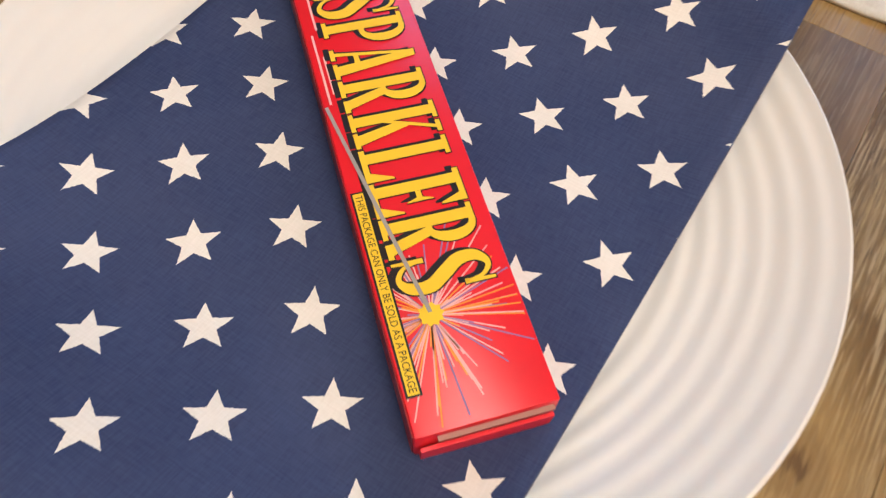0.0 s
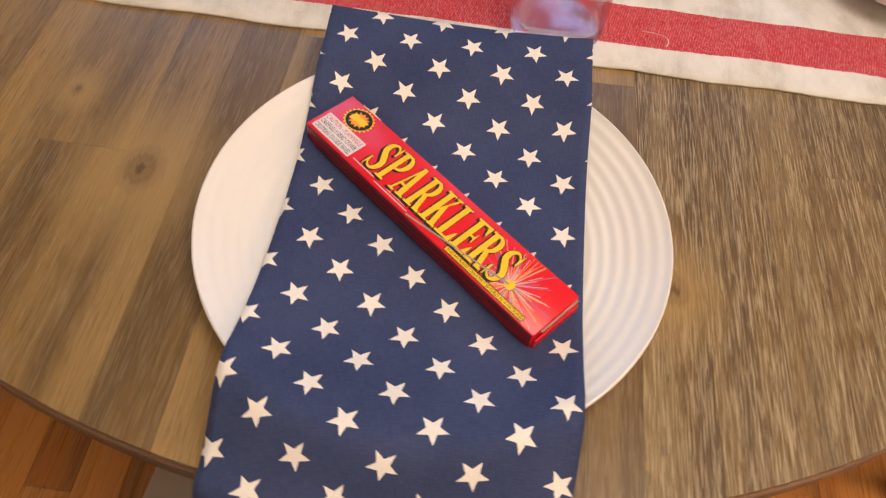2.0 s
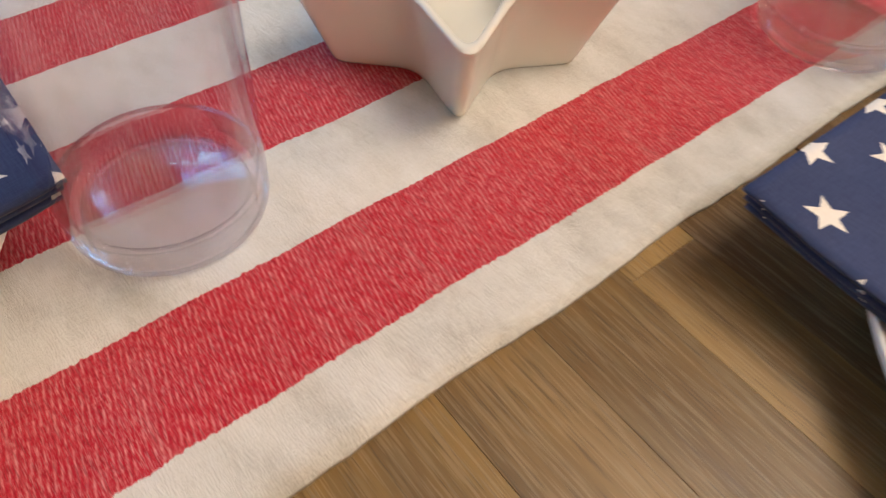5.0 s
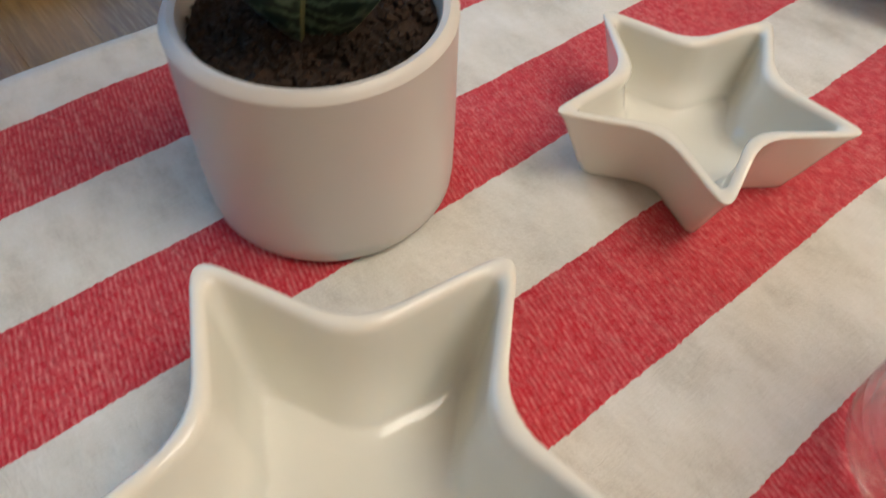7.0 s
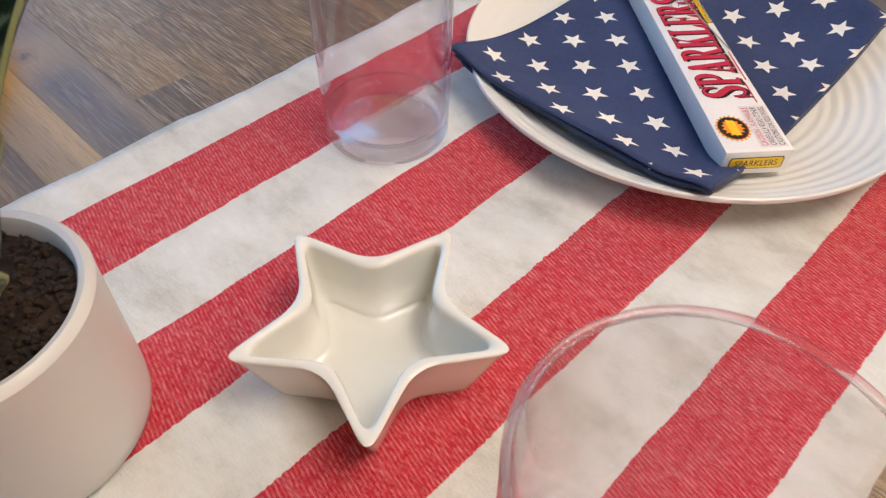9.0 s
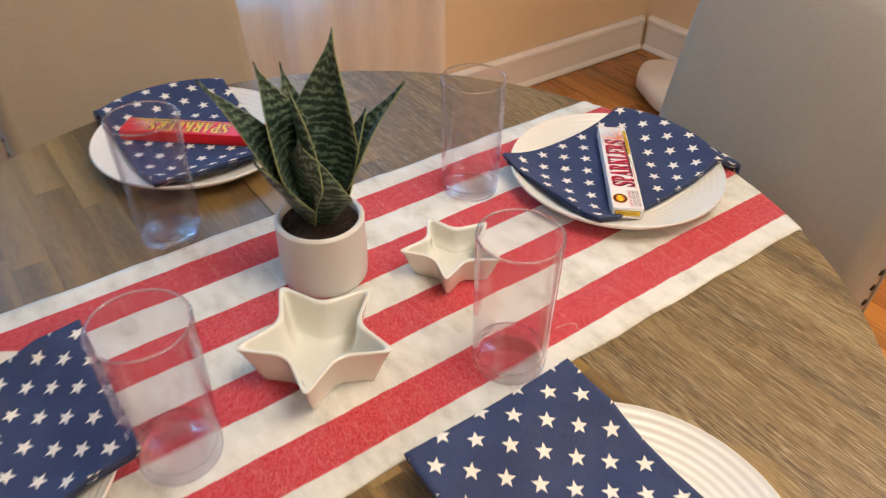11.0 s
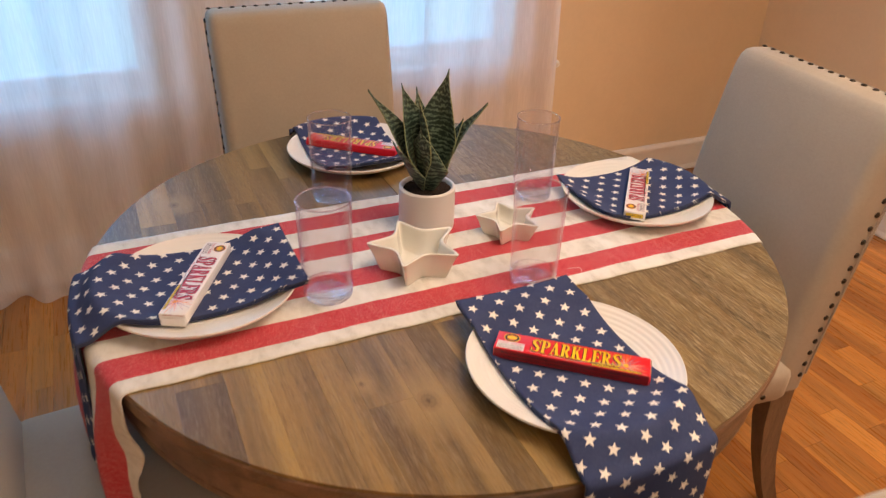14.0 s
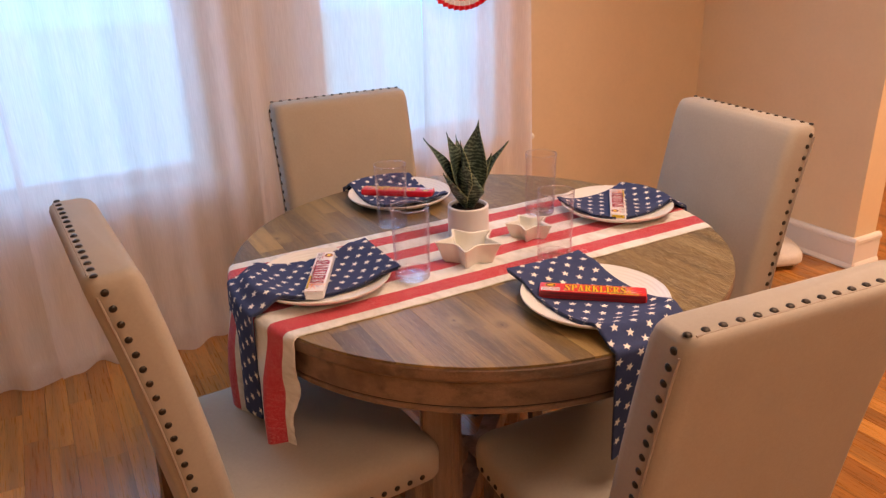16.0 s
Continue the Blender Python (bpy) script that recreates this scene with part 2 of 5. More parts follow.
def star_cloth():
    """Navy cotton printed with staggered white five-pointed stars, drawn from the cloth's own coordinates in metres."""
    m, nt, b = mat("navy_star_cloth")
    g = Nodes(nt)
    raw = nt.nodes.new("ShaderNodeTexCoord")
    sep = nt.nodes.new("ShaderNodeSeparateXYZ")
    nt.links.new(raw.outputs["UV"], sep.inputs[0])
    x, y = sep.outputs[0], sep.outputs[1]
    al = g.math("ADD", g.math("DIVIDE", x, STAR_A), g.math("DIVIDE", y, STAR_B))
    be = g.math("SUBTRACT", g.math("DIVIDE", x, STAR_A), g.math("DIVIDE", y, STAR_B))
    i, j = g.math("ROUND", al), g.math("ROUND", be)
    px = g.math("SUBTRACT", x, g.math("MULTIPLY", g.math("ADD", i, j), STAR_A / 2))
    py = g.math("SUBTRACT", y, g.math("MULTIPLY", g.math("SUBTRACT", i, j), STAR_B / 2))
    rho = g.math("SQRT", g.math("ADD", g.math("MULTIPLY", px, px), g.math("MULTIPLY", py, py)))
    turn = g.math("MULTIPLY", g.math("SINE", g.math("ADD", g.math("MULTIPLY", i, 12.9), g.math("MULTIPLY", j, 78.2))), 0.16)
    ang = g.math("ADD", g.math("ARCTAN2", px, py), g.math("ADD", turn, 8 * math.pi / 5 + math.pi / 5))
    am = g.math("ABSOLUTE", g.math("SUBTRACT", g.math("MODULO", ang, 2 * math.pi / 5), math.pi / 5))
    qx, qy = g.math("MULTIPLY", rho, g.math("COSINE", am)), g.math("MULTIPLY", rho, g.math("SINE", am))
    inner = 0.43 * STAR_R
    vx, vy = inner * math.cos(math.pi / 5) - STAR_R, inner * math.sin(math.pi / 5)
    side = g.math("SUBTRACT", g.math("MULTIPLY", g.math("SUBTRACT", qx, STAR_R), vy), g.math("MULTIPLY", qy, vx))
    fray = g.math("MULTIPLY", g.math("SUBTRACT", g.noise(g.coords((1, 1, 1), "UV"), 900, 2), 0.5), 0.000004)
    star = g.math("LESS_THAN", g.math("ADD", side, fray), 0.0)
    uv = g.coords((1, 1, 1), "UV")
    patch = g.noise(uv, 14, 3)
    thread = g.math("ADD", g.math("MULTIPLY", g.noise(g.coords((1, 0.1, 1), "UV"), 1500, 3), 0.5), g.math("MULTIPLY", g.noise(g.coords((0.1, 1, 1), "UV"), 1500, 3), 0.5))
    f = g.math("ADD", g.math("MULTIPLY", patch, 0.4), g.math("MULTIPLY", thread, 0.6))
    navy = g.ramp(f, [(0.35, (0.027, 0.040, 0.102)), (0.65, (0.056, 0.076, 0.158))])
    white = g.ramp(f, [(0.35, (0.72, 0.68, 0.60)), (0.65, (0.85, 0.82, 0.75))])
    nt.links.new(g.mix(star, navy, white), b.inputs["Base Color"])
    b.inputs["Roughness"].default_value = 0.9
    b.inputs["Specular IOR Level"].default_value = 0.2
    g.bump(thread, 0.35, 0.0006, b)
    return m


def clear_plastic(name="clear_plastic", gloss=0.95, milk=0.0):
    """Thin clear plastic: light goes straight through, with a gloss that grows towards grazing angles."""
    m = bpy.data.materials.new(name)
    m.use_nodes = True
    nt = m.node_tree
    nt.nodes.clear()
    g = Nodes(nt)
    out = nt.nodes.new("ShaderNodeOutputMaterial")
    tr = g.add("ShaderNodeBsdfTransparent", Color=(0.975, 0.968, 0.980, 1))
    gl = g.add("ShaderNodeBsdfGlossy", Color=(0.90, 0.87, 0.94, 1), Roughness=0.03)
    lw = g.add("ShaderNodeLayerWeight", Blend=0.5)
    mx = nt.nodes.new("ShaderNodeMixShader")
    g.link(g.math("ADD", 0.02, g.math("MULTIPLY", g.math("POWER", lw.outputs["Facing"], 4.0), gloss)), mx.inputs[0])
    g.link(tr.outputs[0], mx.inputs[1])
    g.link(gl.outputs[0], mx.inputs[2])
    if milk:
        haze = nt.nodes.new("ShaderNodeMixShader")
        haze.inputs[0].default_value = milk
        df = g.add("ShaderNodeBsdfDiffuse", Color=(0.90, 0.87, 0.94, 1))
        g.link(mx.outputs[0], haze.inputs[1])
        g.link(df.outputs[0], haze.inputs[2])
        g.link(haze.outputs[0], out.inputs[0])
    else:
        g.link(mx.outputs[0], out.inputs[0])
    return m


def solid_plastic():
    """The thick moulded base: part clear, part refracting, faintly milky."""
    m, nt, b = mat("clear_plastic_base")
    g = Nodes(nt)
    b.inputs["Base Color"].default_value = (0.99, 0.98, 1.0, 1)
    b.inputs["Transmission Weight"].default_value = 1.0
    b.inputs["IOR"].default_value, b.inputs["Roughness"].default_value = 1.36, 0.04
    tr = g.add("ShaderNodeBsdfTransparent", Color=(0.98, 0.97, 0.99, 1))
    df = g.add("ShaderNodeBsdfDiffuse", Color=(0.90, 0.87, 0.94, 1))
    clear, milky = nt.nodes.new("ShaderNodeMixShader"), nt.nodes.new("ShaderNodeMixShader")
    clear.inputs[0].default_value, milky.inputs[0].default_value = 0.58, 0.012
    g.link(b.outputs[0], clear.inputs[1])
    g.link(tr.outputs[0], clear.inputs[2])
    g.link(clear.outputs[0], milky.inputs[1])
    g.link(df.outputs[0], milky.inputs[2])
    g.link(milky.outputs[0], nt.nodes["Material Output"].inputs[0])
    return m


def sheer():
    m = bpy.data.materials.new("sheer_curtain_cloth")
    m.use_nodes = True
    nt = m.node_tree
    nt.nodes.clear()
    g = Nodes(nt)
    out = nt.nodes.new("ShaderNodeOutputMaterial")
    v = g.coords((1, 1, 0.05))
    slub = g.ramp(g.noise(v, 300, 3), [(0.3, (0.84, 0.82, 0.84)), (0.7, (0.95, 0.93, 0.95))])
    df, tl = nt.nodes.new("ShaderNodeBsdfDiffuse"), nt.nodes.new("ShaderNodeBsdfTranslucent")
    tr = g.add("ShaderNodeBsdfTransparent", Color=(1, 1, 1, 1))
    g.link(slub, df.inputs[0])
    g.link(slub, tl.inputs[0])
    a, b = nt.nodes.new("ShaderNodeMixShader"), nt.nodes.new("ShaderNodeMixShader")
    a.inputs[0].default_value, b.inputs[0].default_value = 0.52, 0.32
    g.link(df.outputs[0], a.inputs[1])
    g.link(tl.outputs[0], a.inputs[2])
    g.link(a.outputs[0], b.inputs[1])
    g.link(tr.outputs[0], b.inputs[2])
    g.link(b.outputs[0], out.inputs[0])
    return m


def leaf_mat():
    """Snake-plant leaf: dark crossbands on grey-green, paler margin, bands along the leaf's own length."""
    m, nt, b = mat("snake_plant_leaf")
    g = Nodes(nt)
    raw = nt.nodes.new("ShaderNodeTexCoord")
    sep = nt.nodes.new("ShaderNodeSeparateXYZ")
    nt.links.new(raw.outputs["UV"], sep.inputs[0])
    n = g.noise(g.coords((1, 3.0, 1), "UV"), 5.0, 4, 0.7)
    bands = g.math("SINE", g.math("ADD", g.math("MULTIPLY", sep.outputs[1], 150.0), g.math("MULTIPLY", n, 16.0)))
    f = g.math("ADD", g.math("MULTIPLY", bands, 0.28), g.noise(g.coords((1, 1, 1), "UV"), 9, 4))
    col = g.ramp(f, [(0.34, (0.010, 0.026, 0.019)), (0.54, (0.034, 0.062, 0.044)), (0.80, (0.145, 0.21, 0.145))])
    rim = g.math("GREATER_THAN", g.math("ABSOLUTE", g.math("SUBTRACT", sep.outputs[0], 0.5)), 0.4935)
    nt.links.new(g.mix(rim, col, (0.20, 0.225, 0.10)), b.inputs["Base Color"])
    b.inputs["Roughness"].default_value = 0.42
    g.bump(n, 0.2, 0.001, b)
    return m


def emitter(name, color, strength):
    m = bpy.data.materials.new(name)
    m.use_nodes = True
    nt = m.node_tree
    nt.nodes.clear()
    out, e = nt.nodes.new("ShaderNodeOutputMaterial"), nt.nodes.new("ShaderNodeEmission")
    e.inputs[0].default_value, e.inputs[1].default_value = (*color, 1), strength
    nt.links.new(e.outputs[0], out.inputs[0])
    return m


KNOTS = ((-0.19, -0.394, 0.017), (0.171, -0.431, 0.011), (0.12, 0.33, 0.010), (-0.42, 0.30, 0.012), (-0.26, -0.33, 0.006))
TABLE_TONES = [(0.29, 0.176, 0.050), (0.15, 0.088, 0.027), (0.39, 0.245, 0.068), (0.20, 0.121, 0.038), (0.25, 0.154, 0.046), (0.125, 0.073, 0.023), (0.32, 0.203, 0.066)]
M_TABLE = wood("planed_acacia", TABLE_TONES, "Y", 0.34, 1.0, KNOTS, bump=0.3, limed=0.16, pores=0.45, dusk=(0.082, 0.047, 0.018), gold=(0.42, 0.27, 0.10), brush=0.20)
M_TABLE_BRUSHED = wood("wire_brushed_acacia", TABLE_TONES[1:6:2] + TABLE_TONES[4:5], "Y", 0.40, 2.0, KNOTS, bump=0.7, limed=0.8, pores=0.75, dusk=(0.10, 0.070, 0.036), gold=(0.30, 0.215, 0.095), brush=0.62)
M_APRON = wood("stained_acacia_apron", [(0.25, 0.155, 0.10), (0.23, 0.145, 0.095)], "X", 0.5, limed=0.2, pores=0.4, dusk=(0.15, 0.09, 0.055), gold=(0.25, 0.16, 0.10))
M_LEG = wood("washed_wood_leg", [(0.42, 0.30, 0.23), (0.39, 0.275, 0.205)], "Z", 0.55, limed=0.2, pores=0.3, dusk=(0.30, 0.20, 0.145), gold=(0.46, 0.33, 0.25))
M_CHAIRLEG = wood("grey_washed_chair_leg", [(0.20, 0.14, 0.095), (0.18, 0.125, 0.085)], "Z", 0.5, limed=0.2, dusk=(0.12, 0.08, 0.05), gold=(0.22, 0.16, 0.11))
M_FLOOR = wood("oak_parquet", [(0.44, 0.168, 0.032), (0.55, 0.23, 0.048), (0.36, 0.128, 0.026), (0.60, 0.262, 0.06), (0.48, 0.19, 0.037)], "Y", 0.27, 0.45, bump=0.1, limed=0.12, pores=0.4, dusk=(0.33, 0.12, 0.027), gold=(0.60, 0.27, 0.062))
M_GROOVE = plain("dark_joint", (0.02, 0.012, 0.008), 0.9)
M_LINEN = cloth("beige_linen", (0.385, 0.335, 0.265), 0.92, 1500, 0.06, 0.3)
M_WELT = cloth("beige_welt", (0.34, 0.28, 0.22), 0.92, 1500, 0.08)
M_NAIL = plain("antique_nailhead", (0.055, 0.045, 0.035), 0.35, 0.85, 0.3, 300)
M_RUNNER = runner_cloth()
M_STAR = star_cloth()
M_NAVY = cloth("navy_cloth_edge", (0.038, 0.052, 0.112), 0.9, 1500, 0.1)
M_PLATE = plain("white_melamine", (0.77, 0.755, 0.70), 0.32, 0, 0.02, 12)
M_CERAMIC = plain("white_glazed_ceramic", (0.75, 0.74, 0.665), 0.11, 0, 0.02, 10)
M_POT = plain("matt_white_ceramic", (0.60, 0.59, 0.56), 0.38, 0, 0.02, 20)
M_SOIL = plain("potting_soil", (0.030, 0.017, 0.010), 0.98, 0, 0.85, 260, 1.0)
M_LEAF = leaf_mat()
M_CLEAR = clear_plastic()
M_SHEER = sheer()
M_WALL = plain("warm_cream_wall_paint", (0.72, 0.565, 0.37), 0.6, 0, 0.03, 60, 0.05)
M_TRIM = plain("white_trim_paint", (0.78, 0.75, 0.70), 0.42, 0, 0.03, 30)
M_CEIL = plain("white_ceiling_paint", (0.80, 0.78, 0.74), 0.8, 0, 0.02, 30)
M_RED = plain("red_card", (0.72, 0.012, 0.022), 0.30, 0, 0.04, 60)
# red card again, with the shade on the carton's side put into the colour
M_RED_SHADED = plain("shaded_red_card", (0.24, 0.007, 0.010), 0.4, 0, 0.08, 60)
M_WHITE = plain("white_card", (0.80, 0.78, 0.76), 0.32, 0, 0.03, 60)
M_YELLOW = plain("yellow_print", (0.84, 0.56, 0.02), 0.35, 0, 0.03, 60)
M_BLACK = plain("black_print", (0.012, 0.010, 0.010), 0.4, 0, 0.2, 60)
M_LABEL = plain("pale_label_print", (0.74, 0.68, 0.66), 0.4, 0, 0.03, 60)
M_CRIMSON = plain("crimson_print", (0.53, 0.016, 0.06), 0.35, 0, 0.05, 60)
M_PINK = plain("pink_spark_print", (0.85, 0.45, 0.42), 0.35, 0, 0.05, 60)
M_ORANGE = plain("orange_spark_print", (0.88, 0.30, 0.03), 0.35, 0, 0.05, 60)
M_VIOLET = plain("violet_spark_print", (0.28, 0.18, 0.38), 0.35, 0, 0.05, 60)
M_GREY = plain("grey_rod_print", (0.34, 0.31, 0.28), 0.4, 0, 0.1, 60)
M_KRAFT = plain("raw_card_edge", (0.42, 0.20, 0.15), 0.8, 0, 0.1, 90)
M_FLEECE = cloth("cream_fleece", (0.72, 0.66, 0.58), 1.0, 500, 0.12, 0.8)
M_BRASS = plain("aged_brass", (0.45, 0.33, 0.16), 0.35, 0.9, 0.1)
M_OUTSIDE = emitter("outdoor_daylight", (0.22, 0.60, 1.0), 2.85)
M_LAWN = emitter("outdoor_lawn", (0.30, 0.64, 0.82), 1.9)
M_PANE = clear_plastic("window_glass", 0.3)
M_CLEARBASE = solid_plastic()
M_DARKWOOD = plain("dark_wood", (0.05, 0.035, 0.03), 0.5)


# ---- mesh helpers ----
def mesh_object(name, bm, material, smooth=35):
    me = bpy.data.meshes.new(name)
    bmesh.ops.recalc_face_normals(bm, faces=bm.faces)
    bm.to_mesh(me)
    bm.free()
    me.materials.append(material)
    if smooth:
        for p in me.polygons:
            p.use_smooth = True
        me.set_sharp_from_angle(angle=radians(smooth))
    return new(name, me)


def part(name, bm, material, parent, label="", smooth=35):
    ob = mesh_object(name, bm, material, smooth)
    ob.parent = parent
    return tagged(ob, label)


def thing(name, label, category, group="", at=None):
    ob = new(name)
    ob.empty_display_size = 0.05
    if at is not None:
        ob.matrix_world = at
    return tagged(ob, label, category, group)


def box(bm, c, s, m=None):
    """A box with its centre c and size s."""
    made = bmesh.ops.create_cube(bm, size=1.0)["verts"]
    for v in made:
        v.co = Vector((v.co.x * s[0] + c[0], v.co.y * s[1] + c[1], v.co.z * s[2] + c[2]))
        if m is not None:
            v.co = m @ v.co
    return made


def rbox(c, s, r, seg=3, m=None):
    bm = bmesh.new()
    box(bm, c, s, m)
    bmesh.ops.bevel(bm, geom=bm.edges[:], offset=r, segments=seg, affect="EDGES", profile=0.5)
    return bm


def loft(bm, rings, cap0=True, cap1=True, close=False):
    vs = [[bm.verts.new(p) for p in ring] for ring in rings]
    n = len(vs[0])
    pairs = list(zip(vs, vs[1:])) + ([(vs[-1], vs[0])] if close else [])
    for a, b in pairs:
        for i in range(n):
            bm.faces.new((a[i], a[(i + 1) % n], b[(i + 1) % n], b[i]))
    if not close:
        if cap0:
            bm.faces.new(vs[0][::-1])
        if cap1:
            bm.faces.new(vs[-1])
    return bm


def circle(r, z, n, cx=0.0, cy=0.0):
    return [(cx + r * math.cos(2 * math.pi * i / n), cy + r * math.sin(2 * math.pi * i / n), z) for i in range(n)]


def lathe(profile, n=48, close=False, cap0=True, cap1=True):
    return loft(bmesh.new(), [circle(max(r, 1e-4), z, n) for r, z in profile], cap0, cap1, close)


def smoothstep(t):
    t = min(1.0, max(0.0, t))
    return t * t * (3 - 2 * t)


# ---- the room ----
def structure(name, bm, material, label, smooth=0):
    return tagged(mesh_object(name, bm, material, smooth), label, name.split("_")[0], kind="structure")


WEST, SOUTH, EAST, DEEP = -2.3, -3.2, 5.2, 0.14
bm = bmesh.new()
box(bm, ((WEST + EAST) / 2, (SOUTH + FLOOR_N) / 2, -0.06), (EAST - WEST + 0.4, FLOOR_N - SOUTH + 0.4, 0.10))
floor = structure("floor", bm, M_GROOVE, "orange-brown oak parquet floor of short planks")
bm = bmesh.new()
box(bm, ((WEST + EAST) / 2, (SOUTH + FLOOR_N) / 2, CEIL + 0.05), (EAST - WEST + 0.4, FLOOR_N - SOUTH + 0.4, 0.10))
structure("ceiling", bm, M_CEIL, "plain white painted ceiling")
WIN = ((-1.38, -0.33), (0.12, 0.97))
SILL, HEAD = 0.63, 2.15
bm = bmesh.new()
cuts = [WEST - DEEP, *WIN[0], *WIN[1], EAST + DEEP]
for a, b in ((cuts[0], cuts[1]), (cuts[2], cuts[3]), (cuts[4], cuts[5])):
    box(bm, ((a + b) / 2, FLOOR_N + DEEP / 2, CEIL / 2), (b - a, DEEP, CEIL))
for a, b in WIN:
    box(bm, ((a + b) / 2, FLOOR_N + DEEP / 2, SILL / 2), (b - a, DEEP, SILL))
    box(bm, ((a + b) / 2, FLOOR_N + DEEP / 2, (HEAD + CEIL) / 2), (b - a, DEEP, CEIL - HEAD))
structure("wall_north", bm, M_WALL, "warm cream painted wall with two windows")
PIER = 0.42
bm = bmesh.new()
box(bm, (WALL_E + 0.08, (PIER + FLOOR_N) / 2, CEIL / 2), (0.16, FLOOR_N - PIER, CEIL))
structure("wall_east", bm, M_WALL, "short cream painted wall ending in an outside corner")
for nm, c, s in (("wall_west", (WEST - DEEP / 2, (SOUTH + FLOOR_N) / 2, CEIL / 2), (DEEP, FLOOR_N - SOUTH, CEIL)),
                 ("wall_south", ((WEST + EAST) / 2, SOUTH - DEEP / 2, CEIL / 2), (EAST - WEST + 2 * DEEP, DEEP, CEIL)),
                 ("wall_hall", (EAST + DEEP / 2, (SOUTH + FLOOR_N) / 2, CEIL / 2), (DEEP, FLOOR_N - SOUTH, CEIL))):
    bm = bmesh.new()
    box(bm, c, s)
    structure(nm, bm, M_WALL, "plain warm cream painted wall")


def skirting(name, a, b, normal):
    """A tall white skirting board with a stepped, rounded cap and a shoe strip."""
    bm = bmesh.new()
    d = Vector((b[0] - a[0], b[1] - a[1], 0))
    prof = [(0, 0.003), (0.026, 0.003), (0.026, 0.012), (0.018, 0.024), (0.016, 0.026), (0.016, 0.118), (0.021, 0.122), (0.021, 0.136), (0.015, 0.146), (0.009, 0.150), (0, 0.150)]
    nv = Vector((normal[0], normal[1], 0))
    rings = [[Vector((p[0], p[1], 0)) + nv * o + Vector((0, 0, z)) for o, z in prof] for p in (a, b)]
    loft(bm, rings)
    return structure(name, bm, M_TRIM, "white painted moulded baseboard")


skirting("baseboard_north", (WEST, FLOOR_N - 0.002), (WALL_E - 0.03, FLOOR_N - 0.002), (0, -1))
skirting("baseboard_east", (WALL_E - 0.002, PIER - 0.024), (WALL_E - 0.002, FLOOR_N - 0.03), (-1, 0))
skirting("baseboard_pier", (WALL_E + 0.002, PIER - 0.002), (WALL_E + 0.18, PIER - 0.002), (0, -1))


def window(name, a, b):
    w = tagged(new(name), "white-framed double-hung window behind sheer curtains", "window", kind="structure")
    y = FLOOR_N + 0.09
    bm = bmesh.new()
    for x in (a + 0.03, b - 0.03):
        box(bm, (x, y, (SILL + HEAD) / 2), (0.06, 0.07, HEAD - SILL))
    for z in (SILL + 0.03, HEAD - 0.03, (SILL + HEAD) / 2):
        box(bm, ((a + b) / 2, y, z), (b - a - 0.12, 0.07, 0.06))
    part("window_frame", bm, M_TRIM, w, smooth=0)
    part("window_sill", rbox(((a + b) / 2, FLOOR_N - 0.012, SILL - 0.012), (b - a + 0.1, 0.05, 0.024), 0.005), M_TRIM, w)
    part("apron_board", rbox(((a + b) / 2, FLOOR_N - 0.008, SILL - 0.056), (b - a + 0.06, 0.016, 0.062), 0.003), M_TRIM, w)
    for z0, z1 in ((SILL + 0.06, (SILL + HEAD) / 2 - 0.03), ((SILL + HEAD) / 2 + 0.03, HEAD - 0.06)):
        bm = bmesh.new()
        box(bm, ((a + b) / 2, y + 0.01, (z0 + z1) / 2), (b - a - 0.12, 0.004, z1 - z0))
        part("pane", bm, M_PANE, w, smooth=0).visible_shadow = False
    return w


window("window_1", *WIN[0])
window("window_2", *WIN[1])
bm = bmesh.new()
box(bm, (0, 6.0, 3.3), (22, 0.05, 5.4))
structure("backdrop", bm, M_OUTSIDE, "pale blue evening daylight outside the windows")
bm = bmesh.new()
box(bm, (0, 5.9, 0.1), (22, 0.05, 1.6))
structure("backdrop_lawn", bm, M_LAWN, "soft green garden outside the windows")


def curtain(x0, x1, seed, label, top=2.3):
    """A floor-length sheer panel: gathered folds that deepen downwards and break on the floor."""
    rnd = random.Random(seed)
    waves = [(rnd.uniform(22, 30), rnd.uniform(0, 6), 0.016), (rnd.uniform(48, 64), rnd.uniform(0, 6), 0.008), (rnd.uniform(9, 13), rnd.uniform(0, 6), 0.018)]
    bm = bmesh.new()
    nx, nz = int((x1 - x0) * 110), 40
    grid = []
    for k in range(nz + 1):
        f = k / nz
        z = top + (0.006 - top) * f
        row = []
        for i in range(nx + 1):
            u = i / nx
            x = x0 + (x1 - x0) * u + 0.010 * math.sin(5 * f + 9 * u)
            amp = 0.5 + 0.7 * f
            y = 1.352 - 0.03 * f + sum(a * amp * math.sin(w * (x - x0) + p + 0.5 * f) for w, p, a in waves)
            y -= 0.03 * smoothstep((f - 0.97) / 0.03) * (0.5 + 0.5 * math.sin(40 * u + seed))
            row.append(bm.verts.new((x, y, z)))
        grid.append(row)
    for a, b in zip(grid, grid[1:]):
        for i in range(nx):
            bm.faces.new((a[i], a[i + 1], b[i + 1], b[i]))
    c = thing("sheer_curtain", label, "curtain", "sheer curtains at the windows")
    part("panel", bm, M_SHEER, c, smooth=180)
    bm = bmesh.new()
    box(bm, ((x0 + x1) / 2, 1.352, top + 0.02), (x1 - x0, 0.012, 0.06))
    part("heading", bm, M_SHEER, c, "gathered rod-pocket heading", 0)
    return c


